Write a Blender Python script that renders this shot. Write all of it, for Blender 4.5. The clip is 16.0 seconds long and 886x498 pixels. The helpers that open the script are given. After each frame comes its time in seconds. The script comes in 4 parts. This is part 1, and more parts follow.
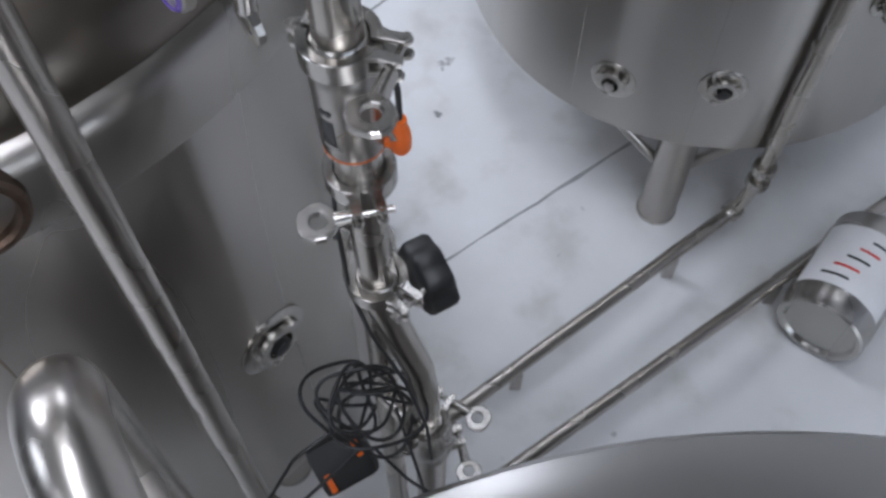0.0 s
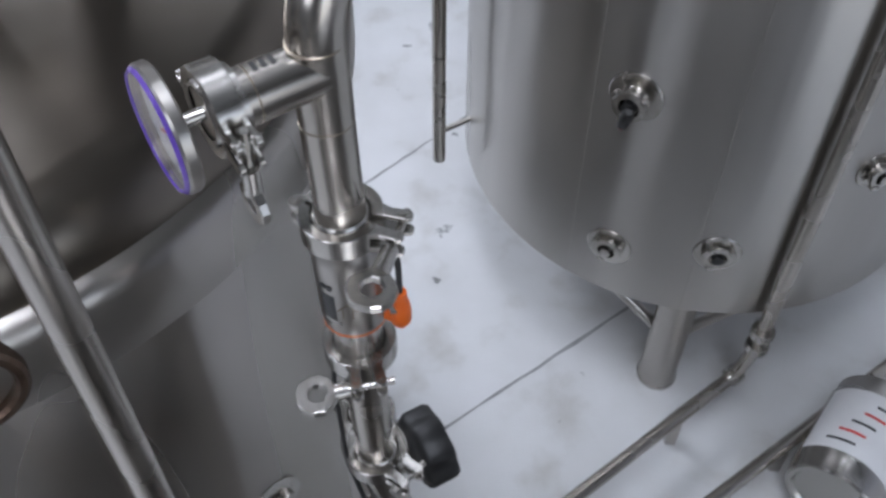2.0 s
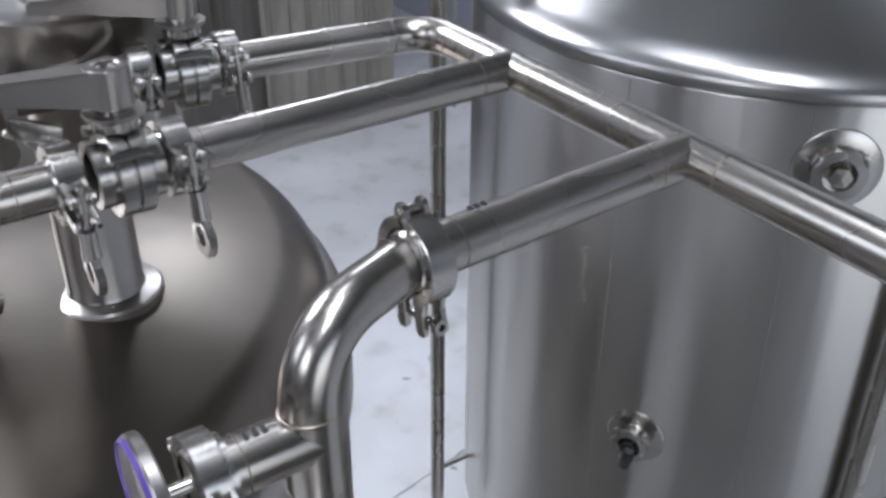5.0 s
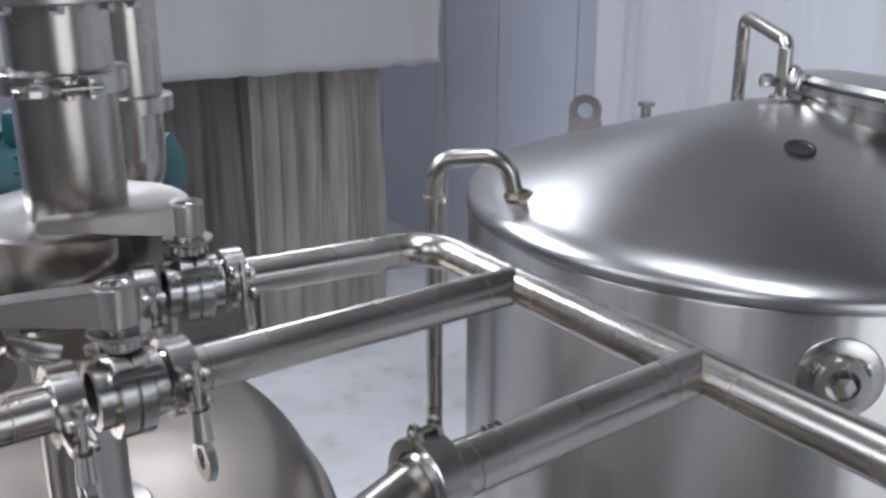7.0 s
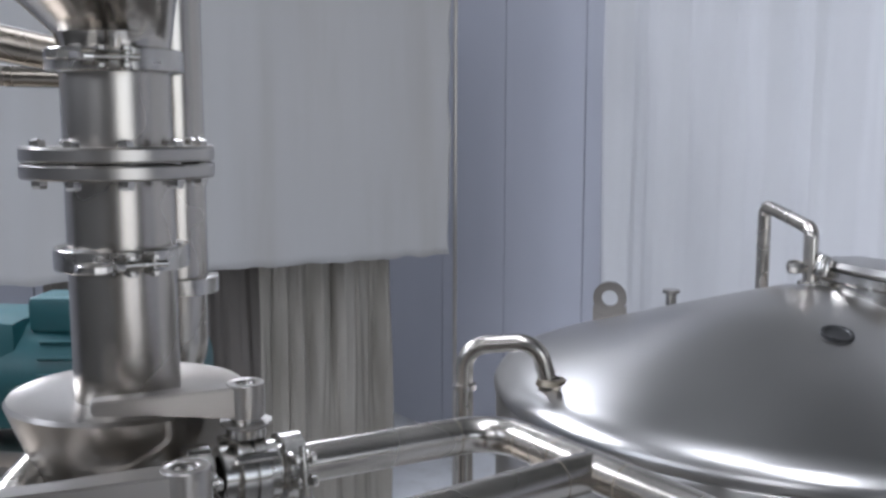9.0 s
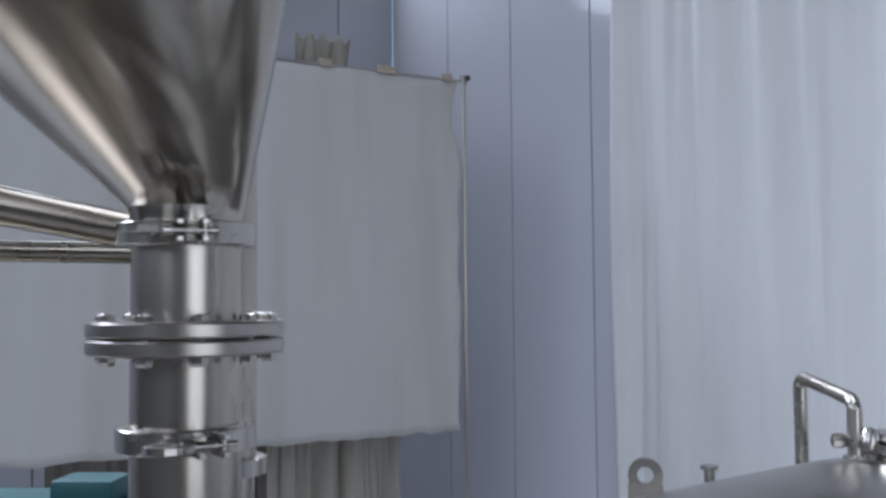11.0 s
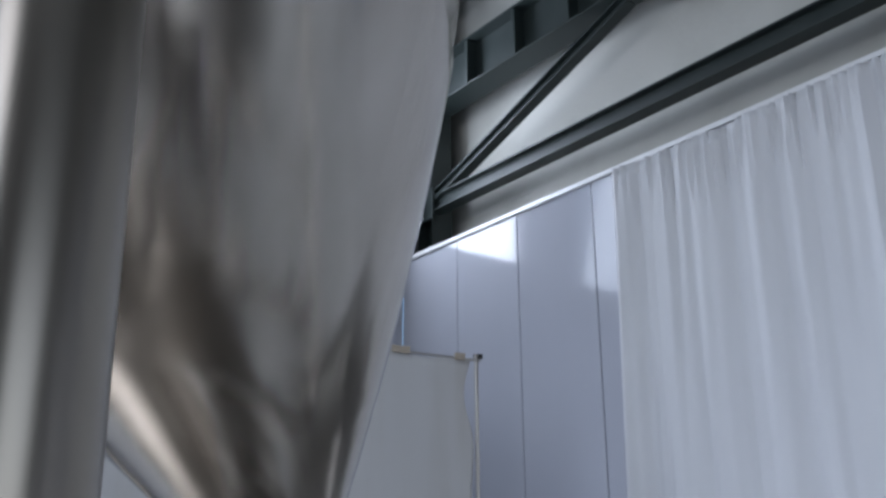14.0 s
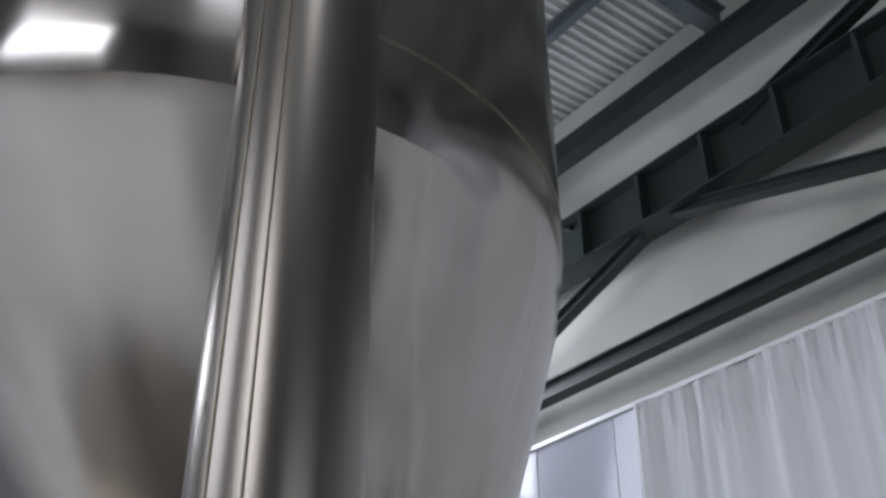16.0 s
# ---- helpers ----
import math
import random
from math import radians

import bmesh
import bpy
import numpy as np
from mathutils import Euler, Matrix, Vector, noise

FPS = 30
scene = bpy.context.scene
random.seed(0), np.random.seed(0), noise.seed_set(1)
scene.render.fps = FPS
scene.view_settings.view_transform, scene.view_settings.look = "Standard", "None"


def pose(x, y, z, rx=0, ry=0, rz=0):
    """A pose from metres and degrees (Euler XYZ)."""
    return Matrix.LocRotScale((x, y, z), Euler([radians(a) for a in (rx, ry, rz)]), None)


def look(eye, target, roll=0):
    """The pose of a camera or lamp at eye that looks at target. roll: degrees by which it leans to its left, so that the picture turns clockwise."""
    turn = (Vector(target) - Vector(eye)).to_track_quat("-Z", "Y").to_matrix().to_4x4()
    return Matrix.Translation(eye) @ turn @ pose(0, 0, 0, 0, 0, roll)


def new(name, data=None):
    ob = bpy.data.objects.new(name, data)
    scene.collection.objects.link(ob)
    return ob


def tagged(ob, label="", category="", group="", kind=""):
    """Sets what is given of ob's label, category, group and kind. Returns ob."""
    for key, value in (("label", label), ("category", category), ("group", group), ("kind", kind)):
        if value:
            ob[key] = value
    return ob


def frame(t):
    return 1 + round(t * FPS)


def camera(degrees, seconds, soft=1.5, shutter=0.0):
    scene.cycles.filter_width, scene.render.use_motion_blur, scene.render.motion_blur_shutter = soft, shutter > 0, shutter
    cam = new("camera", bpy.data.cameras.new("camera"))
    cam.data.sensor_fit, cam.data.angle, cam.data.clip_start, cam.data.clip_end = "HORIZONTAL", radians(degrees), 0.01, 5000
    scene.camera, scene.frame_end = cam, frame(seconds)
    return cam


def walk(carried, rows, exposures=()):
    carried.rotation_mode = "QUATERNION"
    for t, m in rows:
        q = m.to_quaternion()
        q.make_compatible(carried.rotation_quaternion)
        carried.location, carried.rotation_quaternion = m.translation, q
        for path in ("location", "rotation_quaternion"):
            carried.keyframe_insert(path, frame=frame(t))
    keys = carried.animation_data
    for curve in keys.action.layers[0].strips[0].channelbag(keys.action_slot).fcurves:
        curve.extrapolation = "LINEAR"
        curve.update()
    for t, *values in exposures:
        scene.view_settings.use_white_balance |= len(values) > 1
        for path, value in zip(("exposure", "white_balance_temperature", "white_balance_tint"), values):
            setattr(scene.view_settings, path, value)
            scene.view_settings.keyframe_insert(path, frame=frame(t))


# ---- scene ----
cam = camera(49.2, 16.0, soft=2.9)
# seconds, eye, heading to the right, pitch, lean
PATH = [
    (0, (0.072, 0.040, 2.431), -3.88, -59.64, 0.45),
    (0.5, (0.071, 0.042, 2.431), -3.90, -57.36, 0.28),
    (1, (0.071, 0.044, 2.432), -3.88, -54.83, 0.19),
    (1.5, (0.071, 0.045, 2.435), -3.83, -52.50, 0.22),
    (2, (0.071, 0.043, 2.439), -3.84, -50.00, 0.17),
    (2.5, (0.075, 0.043, 2.442), -3.92, -47.66, -0.01),
    (3, (0.076, 0.044, 2.445), -3.94, -45.14, 0.01),
    (3.5, (0.076, 0.046, 2.448), -3.97, -42.77, 0.01),
    (4, (0.075, 0.051, 2.451), -3.98, -39.01, 0.19),
    (4.5, (0.074, 0.057, 2.453), -4.02, -34.98, 0.21),
    (5, (0.074, 0.062, 2.457), -3.92, -30.89, 0.19),
    (7.5, (0.046, 0.079, 2.459), -3.20, -15.96, 0.10),
    (8.5, (0.010, 0.092, 2.440), -3.15, -10.14, 0.16),
    (11, (-0.089, 0.126, 2.435), -2.99, 3.01, -0.47),
    (11.5, (-0.096, 0.122, 2.450), -2.90, 5.39, -0.47),
    (12, (-0.103, 0.113, 2.461), -2.93, 7.94, -0.68),
    (12.5, (-0.121, 0.108, 2.474), -2.87, 10.27, -0.48),
    (13, (-0.139, 0.099, 2.493), -2.87, 12.91, -0.60),
    (13.5, (-0.155, 0.095, 2.502), -2.79, 15.51, -0.48),
    (14, (-0.168, 0.088, 2.509), -2.87, 18.61, -0.27),
    (14.5, (-0.186, 0.081, 2.515), -2.95, 21.49, -0.31),
    (15, (-0.202, 0.074, 2.522), -3.11, 24.91, -0.17),
    (15.5, (-0.220, 0.068, 2.530), -3.22, 28.02, 0.31),
    (16, (-0.237, 0.061, 2.537), -3.47, 32.08, 0.16),
]
ROWS = []
for t, eye, heading, pitch, lean in PATH:
    a, b = radians(heading), radians(pitch)
    way = Vector((math.sin(a) * math.cos(b), math.cos(a) * math.cos(b), math.sin(b)))
    ROWS.append((t, look(eye, Vector(eye) + way, lean)))
LOOK = [(0, -0.06, 6400, 10), (3, -0.04, 6350, 10), (5, 0.04, 6350, 10), (7.5, 0.24, 6450, 10), (8.5, 0.24, 6450, 10),
        (11, -0.04, 6150, 8), (12.5, -0.17, 6000, 8), (15, -0.10, 6050, 8), (16, -0.08, 6450, 10)]
walk(cam, ROWS, LOOK)

# ---- light ----
world = bpy.data.worlds.new("world")
scene.world = world
world.use_nodes = True
wn = world.node_tree.nodes
sky = wn.new("ShaderNodeTexSky")
sky.sky_type, sky.sun_disc = "NISHITA", False
sky.sun_elevation, sky.sun_rotation = radians(40), radians(200)
wn["Background"].inputs["Strength"].default_value = 0.12
world.node_tree.links.new(sky.outputs["Color"], wn["Background"].inputs["Color"])

CORNER = Vector((-0.92, 8.16, 0))
ALONG = Vector((0.64, -0.768, 0)).normalized()
OUT = Vector((0.768, 0.64, 0)).normalized()
ROOM = Matrix(((ALONG.x, OUT.x, 0, CORNER.x), (ALONG.y, OUT.y, 0, CORNER.y), (0, 0, 1, 0), (0, 0, 0, 1)))
LONG, DEEP, ROOF = 15.0, 11.0, 8.6


def hall(u, v, z):
    """A place in the hall: metres along the panel wall from its corner, out through that wall, and up."""
    return ROOM @ Vector((u, v, z))


def window_light(name, at, to, w, h, power, colour):
    lamp = bpy.data.lights.new(name, "AREA")
    lamp.shape, lamp.size, lamp.size_y, lamp.energy, lamp.color = "RECTANGLE", w, h, power, colour
    ob = new(name, lamp)
    ob.matrix_world = look(at, to)
    return ob


DAY = (0.84, 0.88, 1.0)
window_light("daylight_end_wall", hall(0.03, -5.9, 6.3), Vector((0.1, 1.6, 0.0)), 3.2, 2.0, 120, DAY).data.spread = radians(85)
window_light("daylight_gate", hall(LONG - 0.05, -4.6, 2.6), hall(0, -4.6, 2.0), 5.0, 4.6, 120, DAY)
window_light("daylight_side_near", hall(9.5, -DEEP + 0.05, 5.8), hall(9.5, 0, 4.8), 3.6, 3.0, 130, DAY)
window_light("daylight_side_far", hall(3.6, -DEEP + 0.05, 5.8), hall(3.6, 0, 5.2), 3.6, 3.0, 120, DAY)
window_light("daylight_high_near", hall(0.03, -0.80, 6.2), hall(3, -0.80, 6.2), 0.95, 1.7, 75, DAY)
window_light("daylight_high_far", hall(0.03, -2.9, 6.1), hall(3, -2.9, 5.2), 1.0, 1.6, 28, DAY)
# two added overhead fills for the floor; the roof sheeting has no opening here
window_light("fill_roof_near", hall(8.1, -5.2, ROOF - 0.12), hall(7.8, -5.0, 0), 1.1, 5.0, 145, DAY).data.spread = radians(120)
window_light("fill_roof_far", hall(4.3, -3.6, ROOF - 0.12), hall(4.0, -3.2, 0), 1.4, 3.6, 40, DAY).data.spread = radians(95)


# ---- materials ----
def mat(name):
    m = bpy.data.materials.new(name)
    m.use_nodes = True
    return m, m.node_tree.nodes, m.node_tree.links, m.node_tree.nodes["Principled BSDF"]


def ramp(n, stops):
    r = n.new("ShaderNodeValToRGB")
    while len(r.color_ramp.elements) < len(stops):
        r.color_ramp.elements.new(0.5)
    for e, (p, c) in zip(r.color_ramp.elements, stops):
        e.position, e.color = p, (*c, 1) if len(c) == 3 else c
    return r


def grey(v):
    return (v, v, v)


def mixed(name, stops, scale=8.0, stretch=(1, 1, 1), rough=(0.4, 0.6), metal=0.0, bump=0.1, grain=180.0, detail=6.0, spread=0.002, coat=0.0, wave=0.0, ripple=(5, 5, 0.4), grit=0.5, aniso=0.0):
    """A surface whose colour and roughness vary at two scales, with fine relief."""
    m, n, l, b = mat(name)
    co = n.new("ShaderNodeTexCoord")
    mp = n.new("ShaderNodeMapping")
    mp.inputs["Scale"].default_value = stretch
    l.new(co.outputs["Object"], mp.inputs["Vector"])
    big, fine = n.new("ShaderNodeTexNoise"), n.new("ShaderNodeTexNoise")
    big.inputs["Scale"].default_value, big.inputs["Detail"].default_value = scale, detail
    fine.inputs["Scale"].default_value, fine.inputs["Detail"].default_value = grain, 3
    for t in (big, fine):
        l.new(mp.outputs["Vector"], t.inputs["Vector"])
    r = ramp(n, stops)
    l.new(big.outputs["Fac"], r.inputs["Fac"])
    l.new(r.outputs["Color"], b.inputs["Base Color"])
    mr = n.new("ShaderNodeMapRange")
    mr.inputs["From Min"].default_value, mr.inputs["From Max"].default_value = 0.15, 0.85
    mr.inputs["To Min"].default_value, mr.inputs["To Max"].default_value = rough
    add = n.new("ShaderNodeMath")
    add.operation, add.inputs[1].default_value = "MULTIPLY_ADD", grit
    l.new(fine.outputs["Fac"], add.inputs[0])
    half = n.new("ShaderNodeMath")
    half.operation, half.inputs[1].default_value = "MULTIPLY", 1.0 - grit
    l.new(big.outputs["Fac"], half.inputs[0])
    l.new(half.outputs[0], add.inputs[2])
    l.new(add.outputs[0], mr.inputs["Value"])
    l.new(mr.outputs["Result"], b.inputs["Roughness"])
    bp = n.new("ShaderNodeBump")
    bp.inputs["Strength"].default_value, bp.inputs["Distance"].default_value = bump, spread
    l.new(fine.outputs["Fac"], bp.inputs["Height"])
    if wave:
        mw, nw, bw = n.new("ShaderNodeMapping"), n.new("ShaderNodeTexNoise"), n.new("ShaderNodeBump")
        mw.inputs["Scale"].default_value = ripple
        nw.inputs["Scale"].default_value, nw.inputs["Detail"].default_value = 1.0, 2
        l.new(co.outputs["Object"], mw.inputs["Vector"])
        l.new(mw.outputs["Vector"], nw.inputs["Vector"])
        l.new(nw.outputs["Fac"], bw.inputs["Height"])
        bw.inputs["Strength"].default_value, bw.inputs["Distance"].default_value = 1.0, wave
        l.new(bw.outputs["Normal"], bp.inputs["Normal"])
    l.new(bp.outputs["Normal"], b.inputs["Normal"])
    b.inputs["Metallic"].default_value = metal
    if aniso:
        tg = n.new("ShaderNodeTangent")
        tg.direction_type, tg.axis = "RADIAL", "Z"
        l.new(tg.outputs["Tangent"], b.inputs["Tangent"])
        b.inputs["Anisotropic"].default_value, b.inputs["Anisotropic Rotation"].default_value = aniso, 0.25
    b.inputs["Coat Weight"].default_value = coat
    return m


def s3(a, b, c=None):
    return [(0.15, a), (0.85, b)] if c is None else [(0.2, a), (0.5, b), (0.8, c)]


STEEL = mixed("brushed_stainless", s3((0.37, 0.350, 0.325), (0.47, 0.447, 0.415)), 3, (1, 1, 0.35), (0.24, 0.36), 1.0, 0.03, 260, 2, spread=0.0006, grit=0.15)
STEEL_TANK = mixed("satin_tank_steel", s3((0.40, 0.385, 0.36), (0.52, 0.505, 0.48)), 2.6, (1, 1, 0.06), (0.24, 0.34), 1.0, 0.0, 40, 2, wave=0.0022, ripple=(12, 12, 0.05), grit=0.0, aniso=0.8)
# darker than KETTLE_SHELL: the dome's dim reflections are put into the base colour
KETTLE = mixed("spun_kettle_steel_darkened", s3((0.13, 0.112, 0.092), (0.27, 0.242, 0.208)), 3.4, (1, 1, 0.25), (0.26, 0.36), 1.0, 0.0, 40, 3, wave=0.0014, ripple=(6, 6, 0.3), grit=0.0, aniso=0.55)
STEEL_DOME = mixed("soft_dome_steel", s3((0.36, 0.35, 0.335), (0.44, 0.43, 0.415)), 2.0, (1, 1, 1), (0.25, 0.34), 1.0, 0.0, 40, 2, wave=0.0008, ripple=(2, 2, 2), grit=0.0)
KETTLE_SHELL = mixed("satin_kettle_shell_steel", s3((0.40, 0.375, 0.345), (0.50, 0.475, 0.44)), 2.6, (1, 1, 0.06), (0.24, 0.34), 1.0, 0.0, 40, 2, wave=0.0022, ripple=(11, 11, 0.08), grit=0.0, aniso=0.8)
PIPE = mixed("satin_pipe_steel", s3((0.40, 0.372, 0.335), (0.51, 0.48, 0.44)), 9, (1, 1, 1), (0.22, 0.31), 1.0, 0.0, 60, 1, spread=0.0003, grit=0.0)
# pipe steel with the dim surroundings it mirrors put into its base colour
PIPE_DARKENED = mixed("darkened_pipe_steel", s3((0.20, 0.175, 0.145), (0.31, 0.28, 0.24)), 12, (1, 1, 0.05), (0.24, 0.32), 1.0, 0.0, 60, 2, spread=0.0003, grit=0.0)
HOPPER = mixed("polished_hopper_steel", s3((0.34, 0.31, 0.27), (0.56, 0.528, 0.49)), 8.0, (1, 1, 0.08), (0.12, 0.20), 1.0, 0.0, 40, 3, wave=0.0004, ripple=(16, 16, 0.6), grit=0.0, aniso=0.85)
CAST = mixed("cast_polished_steel", s3((0.43, 0.41, 0.38), (0.55, 0.53, 0.50)), 40, (1, 1, 1), (0.17, 0.32), 1.0, 0.03, 300, spread=0.0003, grit=0.2)
WELD = mixed("weld_bead_steel", s3((0.22, 0.175, 0.12), (0.38, 0.34, 0.28)), 60, (1, 1, 1), (0.3, 0.45), 1.0, 0.2, 500, spread=0.0006)
TINT = mixed("heat_tinted_weld", s3((0.05, 0.035, 0.03), (0.16, 0.11, 0.08), (0.24, 0.20, 0.16)), 30, (1, 1, 1), (0.3, 0.5), 1.0, 0.3, 200)
BLACK = mixed("black_plastic", s3(grey(0.010), grey(0.02)), 20, (1, 1, 1), (0.4, 0.55), 0, 0.2, 600, spread=0.0004)
RUBBER = mixed("black_cable_sheath", s3(grey(0.012), grey(0.025)), 30, (1, 1, 1), (0.35, 0.5), 0, 0.1, 500, spread=0.0003)
ORANGE = mixed("orange_plastic", s3((0.85, 0.13, 0.008), (0.95, 0.19, 0.012)), 60, (1, 1, 1), (0.35, 0.5), 0, 0.1, 500, spread=0.0003)
GASKET = mixed("orange_gasket", s3((0.55, 0.12, 0.03), (0.7, 0.2, 0.06)), 60, (1, 1, 1), (0.4, 0.6), 0, 0.1, 300, spread=0.0003)
VIOLET = mixed("violet_rim", s3((0.10, 0.05, 0.35), (0.18, 0.10, 0.5)), 30, (1, 1, 1), (0.2, 0.3))
DIAL = mixed("white_dial_card", s3(grey(0.75), grey(0.82)), 30, (1, 1, 1), (0.4, 0.5))
INK = mixed("dark_print", s3(grey(0.02), grey(0.05)), 30, (1, 1, 1), (0.4, 0.5))
REDINK = mixed("red_print", s3((0.55, 0.03, 0.03), (0.7, 0.06, 0.05)), 30, (1, 1, 1), (0.4, 0.5))
PAPER = mixed("white_label_film", s3(grey(0.66), grey(0.8)), 9, (1, 1, 1), (0.3, 0.5), 0, 0.1, 60)
TEAL = mixed("teal_motor_paint", s3((0.012, 0.075, 0.085), (0.02, 0.11, 0.12)), 14, (1, 1, 1), (0.35, 0.55), 0, 0.2, 200)
PANEL = mixed("glossy_panel_skin", s3((0.42, 0.43, 0.48), (0.48, 0.49, 0.54)), 1.2, (1, 1, 0.3), (0.10, 0.18), 0, 0.004, 2, spread=0.01, coat=0.3)
PANEL_EDGE = mixed("panel_joint_seal", s3(grey(0.10), grey(0.16)), 6, (1, 1, 1), (0.4, 0.6))
JOINT = mixed("dirty_joint_filler", s3(grey(0.16), grey(0.42)), 14, (1, 1, 1), (0.6, 0.9))
TRIM = mixed("white_metal_trim", s3(grey(0.72), grey(0.82)), 5, (1, 1, 1), (0.25, 0.4))
CLOTH = mixed("white_curtain_cloth", s3((0.58, 0.58, 0.59), (0.66, 0.66, 0.67)), 3, (1, 1, 0.3), (0.8, 0.95), 0, 0.25, 300, spread=0.001)
SHEET = mixed("stained_white_sheet", s3((0.39, 0.37, 0.34), (0.45, 0.442, 0.43), (0.475, 0.473, 0.468)), 1.6, (2.5, 2.5, 0.25), (0.8, 0.95), 0, 0.25, 260, spread=0.001)
DRAPE = mixed("cream_drape_cloth", s3((0.22, 0.20, 0.17), (0.38, 0.355, 0.315)), 4, (1, 1, 0.3), (0.85, 0.95), 0, 0.25, 200, spread=0.001)
TAUPE = mixed("taupe_drape_cloth", s3((0.10, 0.088, 0.077), (0.17, 0.155, 0.14)), 4, (1, 1, 0.3), (0.85, 0.95), 0, 0.25, 200, spread=0.001)
CONCRETE = mixed("weathered_concrete", s3((0.36, 0.36, 0.325), (0.54, 0.54, 0.50), (0.60, 0.595, 0.555)), 0.9, (1, 1, 1), (0.75, 0.9), 0, 0.4, 30, spread=0.006)
GIRDER = mixed("dark_green_steel_paint", s3((0.014, 0.022, 0.021), (0.028, 0.038, 0.036)), 5, (1, 1, 1), (0.4, 0.6), 0, 0.1, 60)
RAFTER = mixed("grey_blue_steel_paint", s3((0.07, 0.085, 0.095), (0.12, 0.14, 0.15)), 5, (1, 1, 1), (0.4, 0.6), 0, 0.1, 60)
ROOFING = mixed("pale_ribbed_sheet", s3((0.42, 0.44, 0.43), (0.55, 0.56, 0.54)), 2, (1, 1, 1), (0.4, 0.6), 0, 0.1, 30)
PLASTER = mixed("plain_wall_plaster", s3(grey(0.15), grey(0.22)), 1.5, (1, 1, 1), (0.7, 0.9), 0, 0.2, 60)
TIMBER = mixed("aged_timber", s3((0.30, 0.25, 0.19), (0.42, 0.37, 0.30)), 6, (1, 1, 0.2), (0.7, 0.9), 0, 0.3, 80)


def clear(name, colour, rough):
    m, n, l, b = mat(name)
    b.inputs["Base Color"].default_value = (*colour, 1)
    b.inputs["Roughness"].default_value = rough
    b.inputs["Transmission Weight"].default_value = 1.0
    b.inputs["IOR"].default_value = 1.45
    return m


GLASS = clear("clear_glass", (0.97, 0.97, 1.0), 0.02)


def floor_material():
    """Worn pale coated concrete: cloudy blotches, dark scuffs, fine grain and scratches."""
    m, n, l, b = mat("worn_pale_floor")
    co = n.new("ShaderNodeTexCoord")
    cloud, blot, fine, scuff = (n.new("ShaderNodeTexNoise") for _ in range(4))
    for t, s, d in ((cloud, 1.1, 8), (blot, 5.0, 8), (fine, 140, 4), (scuff, 9.0, 3)):
        t.inputs["Scale"].default_value, t.inputs["Detail"].default_value = s, d
        l.new(co.outputs["Object"], t.inputs["Vector"])
    r1 = ramp(n, [(0.3, (0.58, 0.58, 0.58)), (0.55, (0.68, 0.685, 0.69)), (0.75, (0.76, 0.765, 0.78))])
    l.new(cloud.outputs["Fac"], r1.inputs["Fac"])
    r2 = ramp(n, [(0.28, (0.76, 0.745, 0.71)), (0.46, (0.95, 0.95, 0.94)), (0.7, grey(1.0))])
    l.new(blot.outputs["Fac"], r2.inputs["Fac"])
    r3 = ramp(n, [(0.25, grey(0.35)), (0.30, grey(1.0))])
    l.new(scuff.outputs["Fac"], r3.inputs["Fac"])
    last = r1.outputs["Color"]
    for r in (r2, r3):
        mx = n.new("ShaderNodeMix")
        mx.data_type, mx.blend_type = "RGBA", "MULTIPLY"
        mx.inputs["Factor"].default_value = 1.0
        l.new(last, mx.inputs["A"])
        l.new(r.outputs["Color"], mx.inputs["B"])
        last = mx.outputs["Result"]
    l.new(last, b.inputs["Base Color"])
    mr = n.new("ShaderNodeMapRange")
    mr.inputs["To Min"].default_value, mr.inputs["To Max"].default_value = 0.28, 0.6
    l.new(blot.outputs["Fac"], mr.inputs["Value"])
    l.new(mr.outputs["Result"], b.inputs["Roughness"])
    bp = n.new("ShaderNodeBump")
    bp.inputs["Strength"].default_value, bp.inputs["Distance"].default_value = 0.25, 0.002
    l.new(fine.outputs["Fac"], bp.inputs["Height"])
    l.new(bp.outputs["Normal"], b.inputs["Normal"])
    return m


FLOOR = floor_material()


# ---- shape helpers ----
def finish(bm, name, material, smooth=True):
    me = bpy.data.meshes.new(name)
    bmesh.ops.recalc_face_normals(bm, faces=bm.faces)
    if smooth:
        for f in bm.faces:
            f.smooth = True
        for e in bm.edges:
            if len(e.link_faces) == 2 and e.calc_face_angle(0) > 0.6:
                e.smooth = False
    bm.to_mesh(me)
    bm.free()
    me.materials.append(material)
    return me


def part(name, bm, material, parent, label="", smooth=True):
    ob = new(name, finish(bm, name, material, smooth))
    ob.parent = parent
    ob.matrix_parent_inverse = parent.matrix_world.inverted() if parent else Matrix()
    if label:
        tagged(ob, label)
    return ob


def thing(name, at, label, category, group="", kind=""):
    ob = new(name)
    ob.empty_display_size = 0.05
    ob.matrix_world = Matrix.Translation(at) if not isinstance(at, Matrix) else at
    ob.matrix_basis = ob.matrix_world
    bpy.context.view_layer.update()
    return tagged(ob, label, category, group, kind)


def solid(name, bm, material, label, category, group="", kind="", smooth=True):
    return tagged(new(name, finish(bm, name, material, smooth)), label, category, group, kind)


def box(bm, size, m=Matrix(), bevel=0.0):
    g = bmesh.ops.create_cube(bm, size=1.0, matrix=m @ Matrix.Diagonal((*size, 1)))
    if bevel:
        es = list({e for v in g["verts"] for e in v.link_edges})
        bmesh.ops.bevel(bm, geom=es, offset=bevel, segments=2, affect="EDGES", profile=0.6)
    return bm


